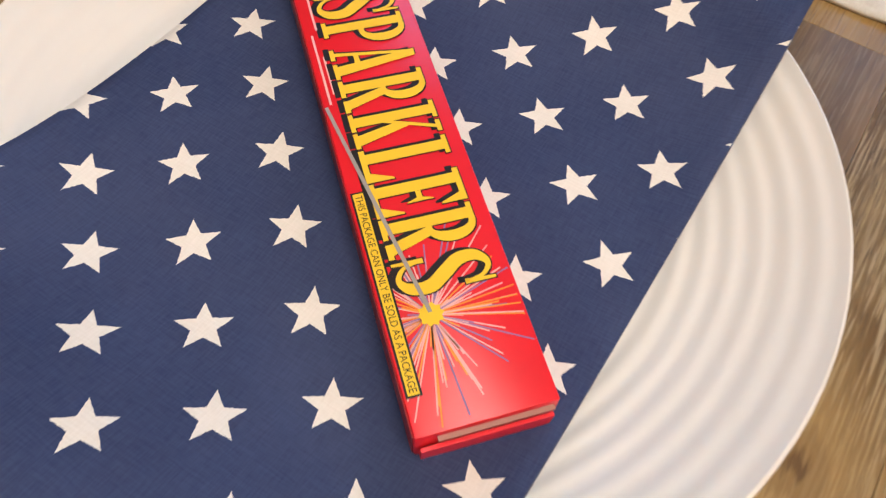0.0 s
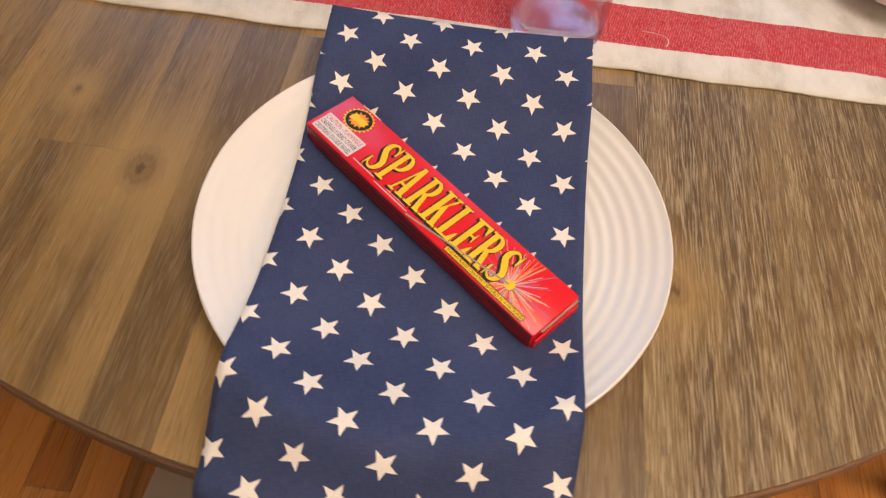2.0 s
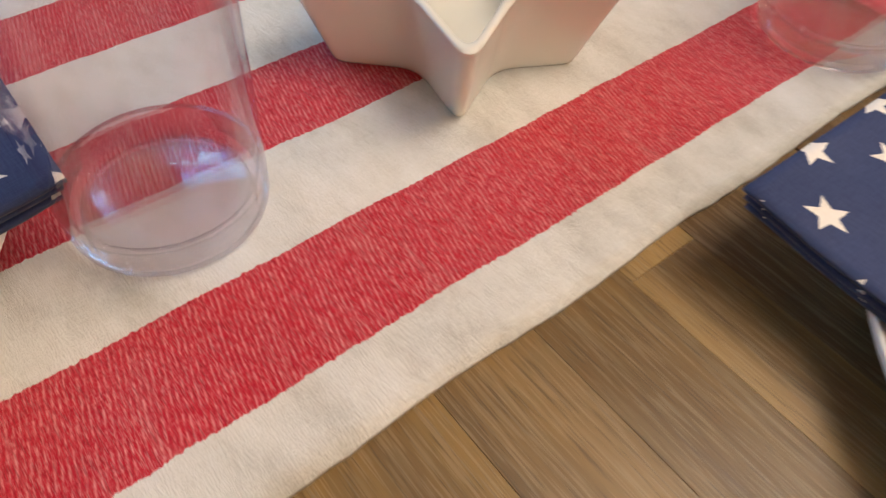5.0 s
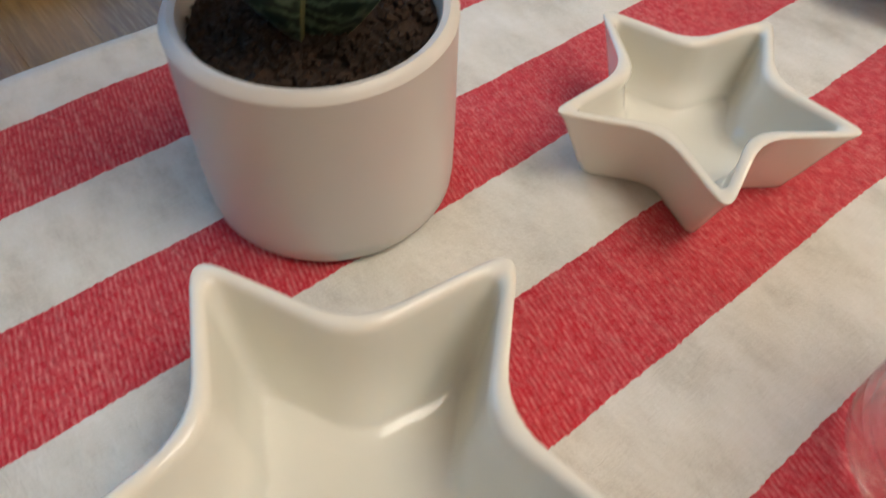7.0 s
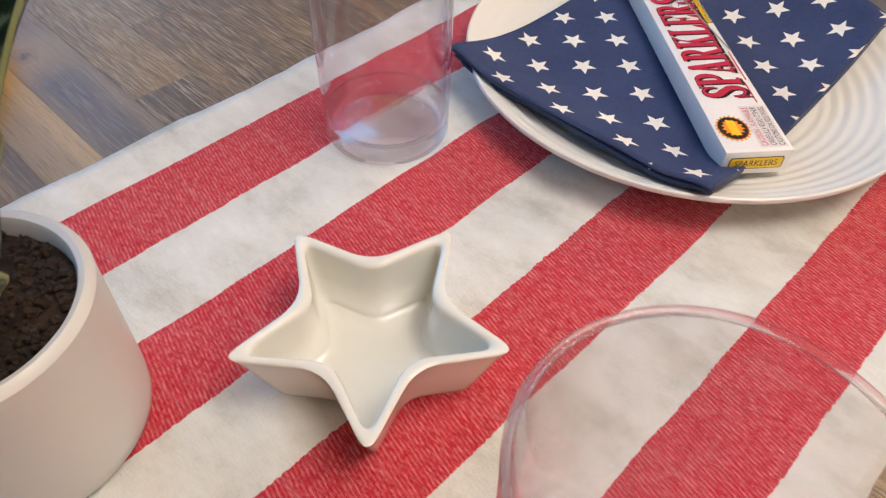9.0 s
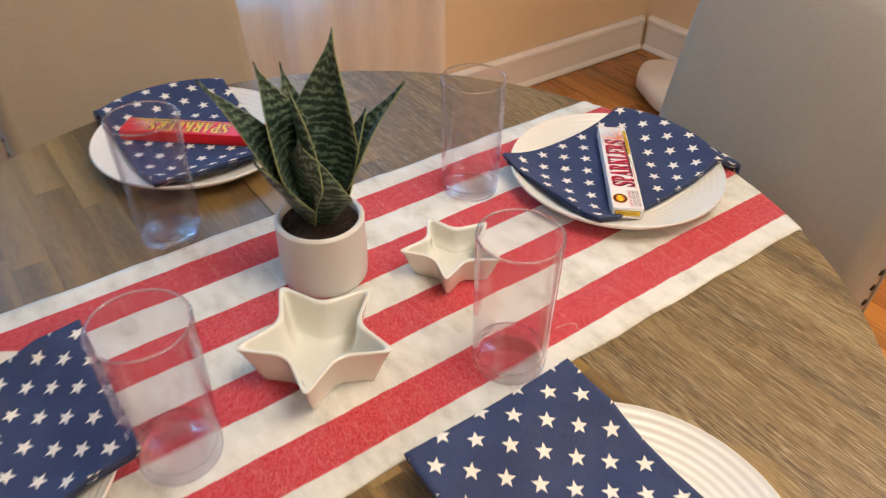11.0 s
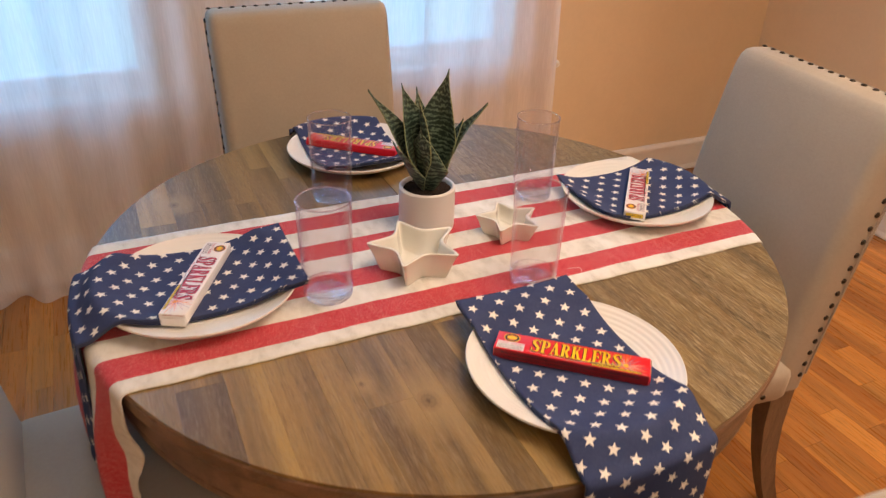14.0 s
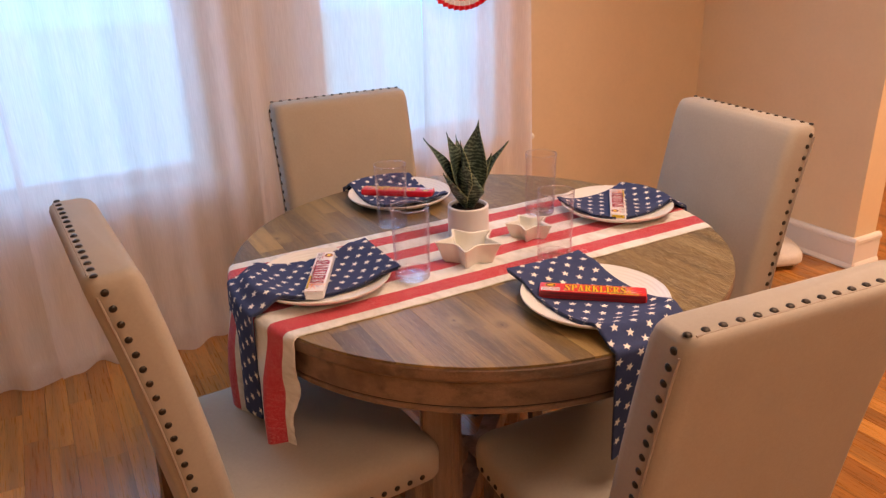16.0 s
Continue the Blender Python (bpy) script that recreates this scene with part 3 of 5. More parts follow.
curtain(-1.95, -0.98, 3, "white sheer curtain hanging to the floor over a window")
curtain(-1.00, -0.16, 5, "white sheer curtain gathered beside a window")
curtain(-0.18, 0.56, 8, "white sheer curtain between two windows")
curtain(0.54, 1.09, 11, "white sheer curtain at the window by the bare wall")
rod = thing("curtain_rod", "slim brass curtain rod over the windows", "curtain rod")
bm = bmesh.new()
loft(bm, [[(x, 1.36 + 0.009 * math.cos(t), 2.345 + 0.009 * math.sin(t)) for t in [k * math.pi / 6 for k in range(12)]] for x in (-2.0, 1.2)])
part("pole", bm, M_BRASS, rod)
for x in (-1.9, -0.17, 1.15):
    bm = bmesh.new()
    box(bm, (x, 1.40, 2.345), (0.014, 0.08, 0.014))
    part("bracket", bm, M_BRASS, rod, smooth=0)
hook = thing("curtain_holdback", "small pale knob holdback on the wall", "holdback")
bm = lathe([(0.006, 0), (0.006, 0.05), (0.012, 0.056), (0.016, 0.064), (0.012, 0.074), (0.003, 0.078)], 16)
for v in bm.verts:
    v.co = Vector((1.135 + v.co.x, FLOOR_N - 0.001 - v.co.z, 0.60 + v.co.y))
part("knob", bm, M_TRIM, hook)

# a pleated paper fan hanging at the window
fan = thing("paper_fan", "round pleated paper fan in red and white rings", "party decoration")
FX, FY, FZ, FR = 0.712, 1.27, 1.405, 0.2
for nm, r0, r1, material in (("outer_ring", 0.186, 0.2, M_RED), ("white_ring", 0.165, 0.186, M_WHITE), ("red_ring", 0.15, 0.165, M_RED), ("middle_ring", 0.10, 0.15, M_WHITE), ("red_centre", 0.004, 0.10, M_RED)):
    bm = bmesh.new()
    n = 96
    rings = []
    for r in (r0, r1):
        ring = []
        for k in range(n):
            a = 2 * math.pi * k / n
            rr = r + (0.006 * abs(math.sin(a * 24)) if r == FR else 0)
            ring.append((FX + rr * math.cos(a), FY + (0.006 if k % 2 else -0.006) * (rr / FR), FZ + rr * math.sin(a)))
        rings.append(ring)
    loft(bm, rings, False, False)
    part(nm, bm, material, fan, smooth=0)
bm = bmesh.new()
box(bm, (FX, FY + 0.01, (FZ + CEIL) / 2), (0.0015, 0.0015, CEIL - FZ))
part("string", bm, M_WHITE, fan, smooth=0)

# a low fleece cushion on the floor by the wall
cush = thing("floor_cushion", "cream fleece floor cushion by the wall", "cushion")
bm = bmesh.new()
rings = []
for k in range(13):
    t = k / 12
    z = 0.004 + 0.10 * t
    s = math.sqrt(max(0.0, 1 - (2 * t - 1) ** 4))
    rings.append([(2.02 + (0.20 * (0.25 + 0.75 * s) + 0.012 * math.sin(7 * a)) * math.cos(a), 0.86 + (0.34 * (0.25 + 0.75 * s) + 0.014 * math.sin(5 * a + 1)) * math.sin(a), z) for a in [2 * math.pi * i / 40 for i in range(40)]])
loft(bm, rings)
part("cover", bm, M_FLEECE, cush, smooth=60)

# ---- the table ----
TOP, TR = 0.760, 0.593
table = thing("round_dining_table", "round weathered acacia dining table with plank top", "table")
bm = lathe([(0.3, 0.650), (0.572, 0.650), (0.577, 0.655), (0.577, 0.664), (0.5735, 0.6655), (0.5735, 0.6685), (0.578, 0.670), (0.580, 0.722), (0.586, 0.7245), (0.5915, 0.729), (0.5935, 0.736), (0.5935, 0.7515), (0.591, 0.7548), (0.3, 0.7548)], 128)
part("apron", bm, M_APRON, table, "reddish-brown rounded apron with a dark groove")
bm = loft(bmesh.new(), [circle(r, z, 128) for r, z in ((0.5745, 0.6656), (0.5748, 0.6684))], False, False)
part("groove", bm, M_GROOVE, table, "dark line round the apron")
for a in (45, 135, 225, 315):
    rz = Matrix.Rotation(radians(a), 4, "Z")
    part("leg", rbox((0.368, 0, 0.345), (0.062, 0.062, 0.61), 0.006, 2, rz), M_LEG, table)
    part("brace", rbox((0.20, 0, 0.12), (0.34, 0.05, 0.07), 0.005, 2, rz), M_LEG, table)
    part("foot", rbox((0.375, 0, 0.022), (0.11, 0.085, 0.044), 0.008, 2, rz), M_LEG, table)
part("hub", rbox((0, 0, 0.12), (0.09, 0.09, 0.085), 0.006), M_LEG, table)

# ---- chairs ----
nail_bm = bmesh.new()
loft(nail_bm, [circle(r, z, 10) for r, z in ((0.0064, 0.0), (0.0061, 0.0017), (0.0042, 0.0034), (0.0012, 0.0041))])
NAIL = bpy.data.meshes.new("nailhead")
nail_bm.to_mesh(NAIL)
nail_bm.free()
NAIL.materials.append(M_NAIL)
for p in NAIL.polygons:
    p.use_smooth = True


def rounded(w, d, r, n=5):
    """A rounded rectangle, w along y and d along x, as (x, y) pairs."""
    out = []
    for cx, cy, a0 in ((d / 2 - r, w / 2 - r, 0), (-d / 2 + r, w / 2 - r, 90), (-d / 2 + r, -w / 2 + r, 180), (d / 2 - r, -w / 2 + r, 270)):
        for k in range(n + 1):
            a = radians(a0 + 90 * k / n)
            out.append((cx + r * math.cos(a), cy + r * math.sin(a)))
    return out


BACK_TOP, SEAT_Z = 1.0, 0.485


def lean(z):
    t = (z - 0.42) / (BACK_TOP - 0.42)
    return -0.015 - 0.055 * t - 0.04 * t * t


def make_chair():
    """An upholstered side chair that faces +x: padded seat, raked back, nailhead trim along the rear edges and the seat."""
    c = thing("dining_chair", "beige linen dining chair with dark nailhead trim", "chair", "chairs round the table")
    W, TH, BX = 0.460, 0.088, -0.191
    bm = bmesh.new()
    rings = []
    for z, shrink in [(0.40, 0.0), (0.46, 0.0), (0.56, 0.0), (0.66, 0.0), (0.76, 0.0), (0.86, 0.0), (0.93, 0.0), (0.970, 0.0005), (0.986, 0.003), (0.996, 0.008), (1.0, 0.016)]:
        rings.append([(BX + lean(z) + x * (1 - shrink / TH * 2 * 0.9), y * (1 - shrink * 2 / W * 0.8), z) for x, y in rounded(W, TH, 0.026, 6)])
    loft(bm, rings)
    back = part("backrest", bm, M_LINEN, c, smooth=60)
    seam = [(0.44 + 0.53 * k / 20) for k in range(21)]
    for sy in (-1, 1):
        bm = loft(bmesh.new(), [[(BX + lean(z) - TH / 2 + 0.014 + 0.0022 * math.cos(t), sy * (W / 2 + 0.0002) + 0.0022 * math.sin(t), z) for t in [k * math.pi / 3 for k in range(6)]] for z in seam])
        part("welt", bm, M_WELT, back, "stitched seam beside the nails")
    ends = [-W / 2 + 0.02 + (W - 0.04) * k / 10 for k in range(11)]
    bm = loft(bmesh.new(), [[(BX + lean(1.0) - TH / 2 + 0.0165 + 0.0020 * math.cos(t), y, 0.9990 + 0.0020 * math.sin(t)) for t in [k * math.pi / 3 for k in range(6)]] for y in ends])
    part("welt", bm, M_WELT, back, "stitched seam beside the nails")
    bm = bmesh.new()
    rings = []
    for z, g in [(0.392, 0.0), (0.40, 0.004), (0.445, 0.005), (0.458, 0.002), (0.466, -0.003), (0.476, -0.012), (0.484, -0.034), (0.490, -0.075), (0.494, -0.15)]:
        rings.append([(0.025 + x * (0.455 + 2 * g) / 0.455, y * (0.48 + 2 * g) / 0.48, z) for x, y in rounded(0.48, 0.455, 0.035, 6)])
    loft(bm, rings)
    pad = part("seat", bm, M_LINEN, c, smooth=60)
    for x, y in ((0.215, 0.2), (0.215, -0.2)):
        bm = bmesh.new()
        loft(bm, [[(x + sx * s, y + sy * s, z) for sx, sy in ((-1, -1), (1, -1), (1, 1), (-1, 1))] for z, s in ((0.0, 0.015), (0.02, 0.017), (0.394, 0.024))])
        part("leg", bm, M_CHAIRLEG, c, smooth=0)
    for y in (0.19, -0.19):
        bm = bmesh.new()
        loft(bm, [[(-0.215 - 0.09 * (1 - z / 0.40) ** 2 + sx * s * 1.2, y + sy * s, z) for sx, sy in ((-1, -1), (1, -1), (1, 1), (-1, 1))] for z, s in ((0.0, 0.015), (0.08, 0.016), (0.18, 0.018), (0.28, 0.021), (0.402, 0.024))])
        part("rear_leg", bm, M_CHAIRLEG, c, smooth=60)
    spots = []
    for k in range(20):
        z = 0.44 + 0.535 * k / 19
        for sy in (-1, 1):
            spots.append((Vector((BX + lean(z) - TH / 2 + 0.027, sy * (W / 2 - 0.0008), z)), Vector((0, sy, 0))))
    for k in range(16):
        y = -W / 2 + 0.012 + (W - 0.024) * k / 15
        spots.append((Vector((BX + lean(1.0) - TH / 2 + 0.024, y, 0.9996)), Vector((-0.08, 0, 1))))
    for k in range(12):
        x = -0.13 + 0.33 * k / 11
        for sy in (-1, 1):
            spots.append((Vector((x, sy * 0.2445, 0.412)), Vector((0, sy, 0))))
    for k in range(12):
        spots.append((Vector((0.2575, -0.19 + 0.38 * k / 11, 0.412)), Vector((1, 0, 0))))
    for p, n in spots:
        ob = new("nailhead", NAIL)
        ob.parent = pad if abs(p.z - 0.412) < 0.001 else back
        ob.matrix_basis = Matrix.Translation(p) @ n.to_track_quat("Z", "Y").to_matrix().to_4x4()
    return c


chair = make_chair()
chair.matrix_basis = pose(-0.556, -0.092, 0, 0, 0, 3.5)
tagged(chair, "beige linen dining chair under the hanging runner end")
for (x, y, a), label in (((0.511, -0.033, 172.5), "beige linen dining chair with nailhead trim near the wall corner"),
                         ((0.012, -0.577, 85.2), "beige linen dining chair with its padded back to the room"),
                         ((-0.018, 0.54, 270), "beige linen dining chair in front of the curtained windows")):
    tagged(copy_thing(chair, pose(x, y, 0, 0, 0, a) @ Matrix.Diagonal((1, 1, 0.975 if "padded" in label else 1.0, 1))), label)


# ---- table linen ----
RUN_Z = TOP + 0.0005


def table_edge(y):
    return math.sqrt(max(0.0, TR * TR - y * y))


RUN_HANG = 0.295


def runner_point(s, y):
    """The place of the runner's cloth at s along it and y across it: flat on the table, then hanging over the edge at each end."""
    lo = RUN_EDGES[0]
    sgn, d = (1 if s >= 0 else -1), abs(s)
    e, r = table_edge(y) - 0.004, 0.012
    if d <= e:
        lift = 0.0030 * noise.noise(Vector((s * 8, y * 13, 3))) + 0.0012 * noise.noise(Vector((s * 26, y * 34, 7)))
        return (sgn * d, y, RUN_Z + max(0.0, lift) * smoothstep((e - d) / 0.03))
    if d <= e + r * math.pi / 2:
        a = (d - e) / r
        return (sgn * (e + r * math.sin(a)), y, RUN_Z - r * (1 - math.cos(a)))
    f = d - e - r * math.pi / 2
    x = e + r + 0.020 * math.sin(y * 30 + 0.6) * smoothstep(f / 0.2) + 0.012 * smoothstep(f / 0.12)
    if sgn < 0:  # the near corner of the hanging end curls under itself
        k = smoothstep((lo + 0.09 - y) / 0.09) * smoothstep(f / 0.2)
        x -= 0.035 * k * math.sin(3.1 * k)
        y += 0.045 * k
    return (sgn * x, y, RUN_Z - r - f)


def runner_sheet(y0, y1, ny, raise_by, ragged, nx=260, span=None):
    bm = bmesh.new()
    uv = bm.loops.layers.uv.new("UVMap")
    half = TR + RUN_HANG
    s0, s1 = span or (-half, half)
    rows, coords = [], {}
    for i in range(nx + 1):
        s = s0 + (s1 - s0) * i / nx
        row = []
        for j in range(ny + 1):
            y = y0 + (y1 - y0) * j / ny
            if ragged and j in (0, ny):
                y += 0.0009 * math.sin(s * 55 + j) + 0.0008 * noise.noise(Vector((s * 60, j, 2))) + 0.0008 * noise.noise(Vector((s * 190, j, 5)))
            p = Vector(runner_point(s, y))
            p.z += raise_by
            v = bm.verts.new(p)
            coords[v] = (s, y)
            row.append(v)
        rows.append(row)
    for a, b in zip(rows, rows[1:]):
        for j in range(ny):
            f = bm.faces.new((a[j], b[j], b[j + 1], a[j + 1]))
            for lp in f.loops:
                lp[uv].uv = coords[lp.vert]
    return bm


def make_runner():
    """A long striped runner that lies over the table and hangs down at both ends."""
    run = thing("table_runner", "cream cotton table runner with woven red stripes", "table runner")
    lo, hi = RUN_EDGES[0], RUN_EDGES[-1]
    ob = part("cloth", runner_sheet(lo, hi, 56, 0.0, True), M_RUNNER, run, smooth=180)
    sol = ob.modifiers.new("thickness", "SOLIDIFY")
    sol.thickness, sol.offset = 0.0022, 1.0
    half = TR + RUN_HANG
    for a, c in ((-half, -half + 0.016), (half - 0.016, half)):
        ob = part("hem", runner_sheet(lo + 0.0006, hi - 0.0006, 56, 0.0, True, 6, (a, c)), M_RUNNER, run, "turned and stitched end hem", 180)
        sol = ob.modifiers.new("thickness", "SOLIDIFY")
        sol.thickness, sol.offset = 0.0048, 0.2


make_runner()
thread = thing("loose_thread", "loose white thread curl on the runner edge", "thread")
bm = bmesh.new()
pts = [Vector((0.173 + 0.012 * math.cos(2.6 * t) * (0.4 + t) - 0.004, -0.203 + 0.015 * t, RUN_Z + 0.003 + 0.004 * math.sin(3 * t))) for t in [k / 14 for k in range(15)]]
loft(bm, [[(p.x + 0.0004 * math.cos(a), p.y, p.z + 0.0004 * math.sin(a)) for a in (0, 2.1, 4.2)] for p in pts])
part("strand", bm, M_WHITE, thread)

PLATE_R, PLATE_D, RIM = 0.1483, 0.420, 0.027


def make_plate():
    """A coupe plate with fine concentric ridges on its sloping wall."""
    prof = [(0.0005, 0.0045)] + [(0.02 + 0.06 * k / 6, 0.0045) for k in range(7)]
    for k in range(60):
        t = k / 59
        r = 0.084 + (0.1455 - 0.084) * t
        prof.append((r, 0.0048 + (RIM - 0.0058) * t ** 1.7 + 0.00032 * math.sin(t * 2 * math.pi * 8)))
    prof += [(0.1468, RIM - 0.0001), (0.1478, RIM - 0.0006), (PLATE_R, RIM - 0.0020), (0.1478, RIM - 0.0036)]
    prof += [(0.140, 0.0165), (0.125, 0.0098), (0.105, 0.0050), (0.094, 0.0026), (0.092, 0.0), (0.088, 0.0), (0.086, 0.0022), (0.0005, 0.0022)]
    return mesh_object("dinner_plate", lathe(prof, 96, cap0=False, cap1=False), M_PLATE, 40)


SIDES = {"south": (-90, 0.0145, -0.4185, TOP), "west": (180, -0.4183, -0.0369, RUN_Z + 0.0024), "east": (0, 0.4264, -0.0145, RUN_Z + 0.0024), "north": (90, -0.0187, 0.409, TOP)}
PLATE_LABEL = {"south": "white ridged melamine plate on bare wood, under a star napkin", "west": "white ridged melamine plate on the runner by its hanging end",
               "east": "white ridged melamine plate on the runner near the wall", "north": "white ridged melamine plate on bare wood by the window"}
plate = None
for side, (a, x, y, z) in SIDES.items():
    plate = make_plate() if plate is None else copy_thing(plate, Matrix())
    plate.matrix_basis = pose(x, y, z + 0.0004)
    tagged(plate, PLATE_LABEL[side], "plate", "dinner plates")


def make_napkin(half=0.1025, inner=0.237, foot=0.478):
    """A folded napkin laid across a plate and over the table edge, in a frame where +x points outwards from the table's centre."""
    nap = thing("folded_napkin", "navy cotton napkin with white stars, folded over a plate", "napkin", "star napkins")
    nu, nv = 120, 36
    rim, well = TOP + RIM + 0.0085, TOP + 0.0140
    for layer in range(3):
        bm = bmesh.new()
        uv = bm.loops.layers.uv.new("UVMap")
        rows, coords = [], {}
        for j in range(nv + 1):
            v = -half + 2 * half * j / nv
            edge = table_edge(v) + 0.006
            urim = PLATE_D + math.sqrt(PLATE_R ** 2 - v * v)
            path = []
            for k in range(161):
                u = inner + (edge - inner) * k / 160
                d = math.hypot(u - PLATE_D, v)
                z = well + (rim - well) * smoothstep((math.hypot(u - PLATE_D, 0.3 * v) - 0.065) / 0.085)
                z = max(z, TOP + 0.0140 + 0.0212 * min(1.0, max(0.0, (d - 0.084) / 0.0615)) ** 1.7)
                if u < PLATE_D:
                    z += 0.006 * smoothstep((d - 0.15) / 0.06)
                if u > urim:
                    z = rim - (rim - TOP - 0.010) * smoothstep((u - urim) / max(0.012, edge - urim))
                path.append((u, z))
            z0 = path[-1][1]
            for k in range(1, 9):
                a = k / 8 * math.pi / 2
                path.append((edge + 0.010 * math.sin(a), z0 - 0.010 * (1 - math.cos(a))))
            for k in range(1, 61):
                f = k / 60
                path.append((edge + 0.010 + 0.010 * f * math.sin(v * 34) + 0.006 * f, z0 - 0.010 - (z0 - 0.010 - foot) * f))
            acc = [0.0]
            for p, q in zip(path, path[1:]):
                acc.append(acc[-1] + math.dist(p, q))
            row, m = [], 0
            for i in range(nu + 1):
                s = acc[-1] * i / nu
                while m < len(acc) - 2 and acc[m + 1] < s:
                    m += 1
                f = (s - acc[m]) / max(1e-9, acc[m + 1] - acc[m])
                u, z = (path[m][0] + (path[m + 1][0] - path[m][0]) * f, path[m][1] + (path[m + 1][1] - path[m][1]) * f)
                du, dz = path[m + 1][0] - path[m][0], path[m + 1][1] - path[m][1]
                ln = math.hypot(du, dz) or 1.0
                off = -0.0032 * layer
                w = 0.0012 * noise.noise(Vector((u * 12, v * 12, layer)))
                vert = bm.verts.new((u - dz / ln * (off + w) + 0.002 * layer, v * (1 - 0.004 * layer) + 0.0025 * math.sin(s * 9), z + du / ln * (off + w)))
                r_ = s + inner - 0.257
                p_, q_ = 21.1505 * v - 24.6149 * r_ + 8.1605, 23.1044 * v + 23.1008 * r_ - 4.5813  # the printed rows of stars
                coords[vert] = ((p_ + q_) * STAR_A / 2, (q_ - p_) * STAR_B / 2)
                row.append(vert)
            rows.append(row)
        for a, b in zip(rows, rows[1:]):
            for i in range(nu):
                f = bm.faces.new((a[i], a[i + 1], b[i + 1], b[i]))
                for lp in f.loops:
                    lp[uv].uv = coords[lp.vert]
        ob = part("fold", bm, M_STAR, nap, smooth=180)
        ob.data.materials.append(M_NAVY)
        sol = ob.modifiers.new("thickness", "SOLIDIFY")
        sol.thickness, sol.offset, sol.material_offset_rim = 0.0018, 0.0, 1
    return nap


NAP = {"south": (-90, 0.0105, 0.0, "navy star napkin across a plate, hanging off the table"), "west": (180, 0.0, -0.019, "navy star napkin hanging over the table edge with the runner"),
       "east": (0, 0.0, -0.022, "navy star napkin across the plate by the wall"), "north": (90, -0.02, 0.0, "navy star napkin across the plate at the window")}
napkin = None
for side, (a, x, y, label) in NAP.items():
    z = 0.003 if side in ("west", "east") else 0.0
    napkin = make_napkin(*{"south": (0.0965, 0.2515, 0.545), "west": (0.098, 0.268, 0.525), "east": (0.0940, 0.302), "north": (0.099, 0.292)}[side])
    napkin.matrix_basis = pose(x, y, z, 0, 0, a)
    if side == "east":
        napkin.matrix_basis = pose(0.42, -0.007, z, 0, 0, 0.6) @ pose(-0.42, 0, 0)
    tagged(napkin, label)


# ---- boxes of sparklers ----
BL, BW, BH = 0.2085, 0.0392, 0.0165


def words(text, width, height, material, name, parent, x, y, z, rot=0.0, shear=0.0, bold=0.0, label="", m=None, track=1.0):
    """Lettering as a thin mesh, fitted to a width and height, its lower left corner at x, y."""
    cu = bpy.data.curves.new(name, "FONT")
    cu.body, cu.size, cu.resolution_u, cu.offset, cu.space_character = text, 1.0, 3, bold, track
    tmp = new(name + "_source", cu)
    me = bpy.data.meshes.new_from_object(tmp.evaluated_get(bpy.context.evaluated_depsgraph_get()))
    bpy.data.objects.remove(tmp)
    bpy.data.curves.remove(cu)
    xs, ys = [v.co.x for v in me.vertices], [v.co.y for v in me.vertices]
    x0, y0, kx, ky = min(xs), min(ys), width / (max(xs) - min(xs)), height / (max(ys) - min(ys))
    c, s = math.cos(radians(rot)), math.sin(radians(rot))
    for v in me.vertices:
        px, py = (v.co.x - x0) * kx, (v.co.y - y0) * ky
        px += shear * py
        v.co = Vector((x + px * c - py * s, y + px * s + py * c, z))
        if m is not None:
            v.co = m @ v.co
    me.materials.clear()
    me.materials.append(material)
    ob = new(name, me)
    ob.parent = parent
    return tagged(ob, label)


def ribbon(spine, half):
    """A stroke as quads along a smooth spine, half its thickness given as (x, y) at each end and between."""
    pts = []
    n = len(spine)
    for i in range(n - 1):
        p0, p1, p2, p3 = (Vector(spine[max(0, min(n - 1, i + k))]) for k in (-1, 0, 1, 2))
        for k in range(6):
            t = k / 6
            pts.append((0.5 * (2 * p1 + (p2 - p0) * t + (2 * p0 - 5 * p1 + 4 * p2 - p3) * t * t + (3 * p1 - p0 - 3 * p2 + p3) * t ** 3), half[i] * (1 - t) + half[i + 1] * t))
    pts.append((Vector(spine[-1]), half[-1]))
    sides = []
    for i, (p, h) in enumerate(pts):
        d = pts[min(i + 1, len(pts) - 1)][0] - pts[max(i - 1, 0)][0]
        d = Vector((d.x * 12.0, d.y * 29.0)).normalized()
        off = Vector((-d.y * h / 12.0, d.x * h / 29.0)) * 12.0
        sides.append((p + off, p - off))
    return [[a[0], b[0], b[1], a[1]] for a, b in zip(sides, sides[1:])]


def half_ring(cx, cy, rx, ry, tx, ty):
    """The bowl of a letter: the right half of an oval ring."""
    out = []
    a = [radians(-90 + 180 * k / 14) for k in range(15)]
    for p, q in zip(a, a[1:]):
        out.append([(cx + rx * math.cos(p), cy + ry * math.sin(p)), (cx + rx * math.cos(q), cy + ry * math.sin(q)), (cx + (rx - tx) * math.cos(q), cy + (ry - ty) * math.sin(q)), (cx + (rx - tx) * math.cos(p), cy + (ry - ty) * math.sin(p))])
    return out


def bar(x0, y0, x1, y1):
    return [(x0, y0), (x1, y0), (x1, y1), (x0, y1)]


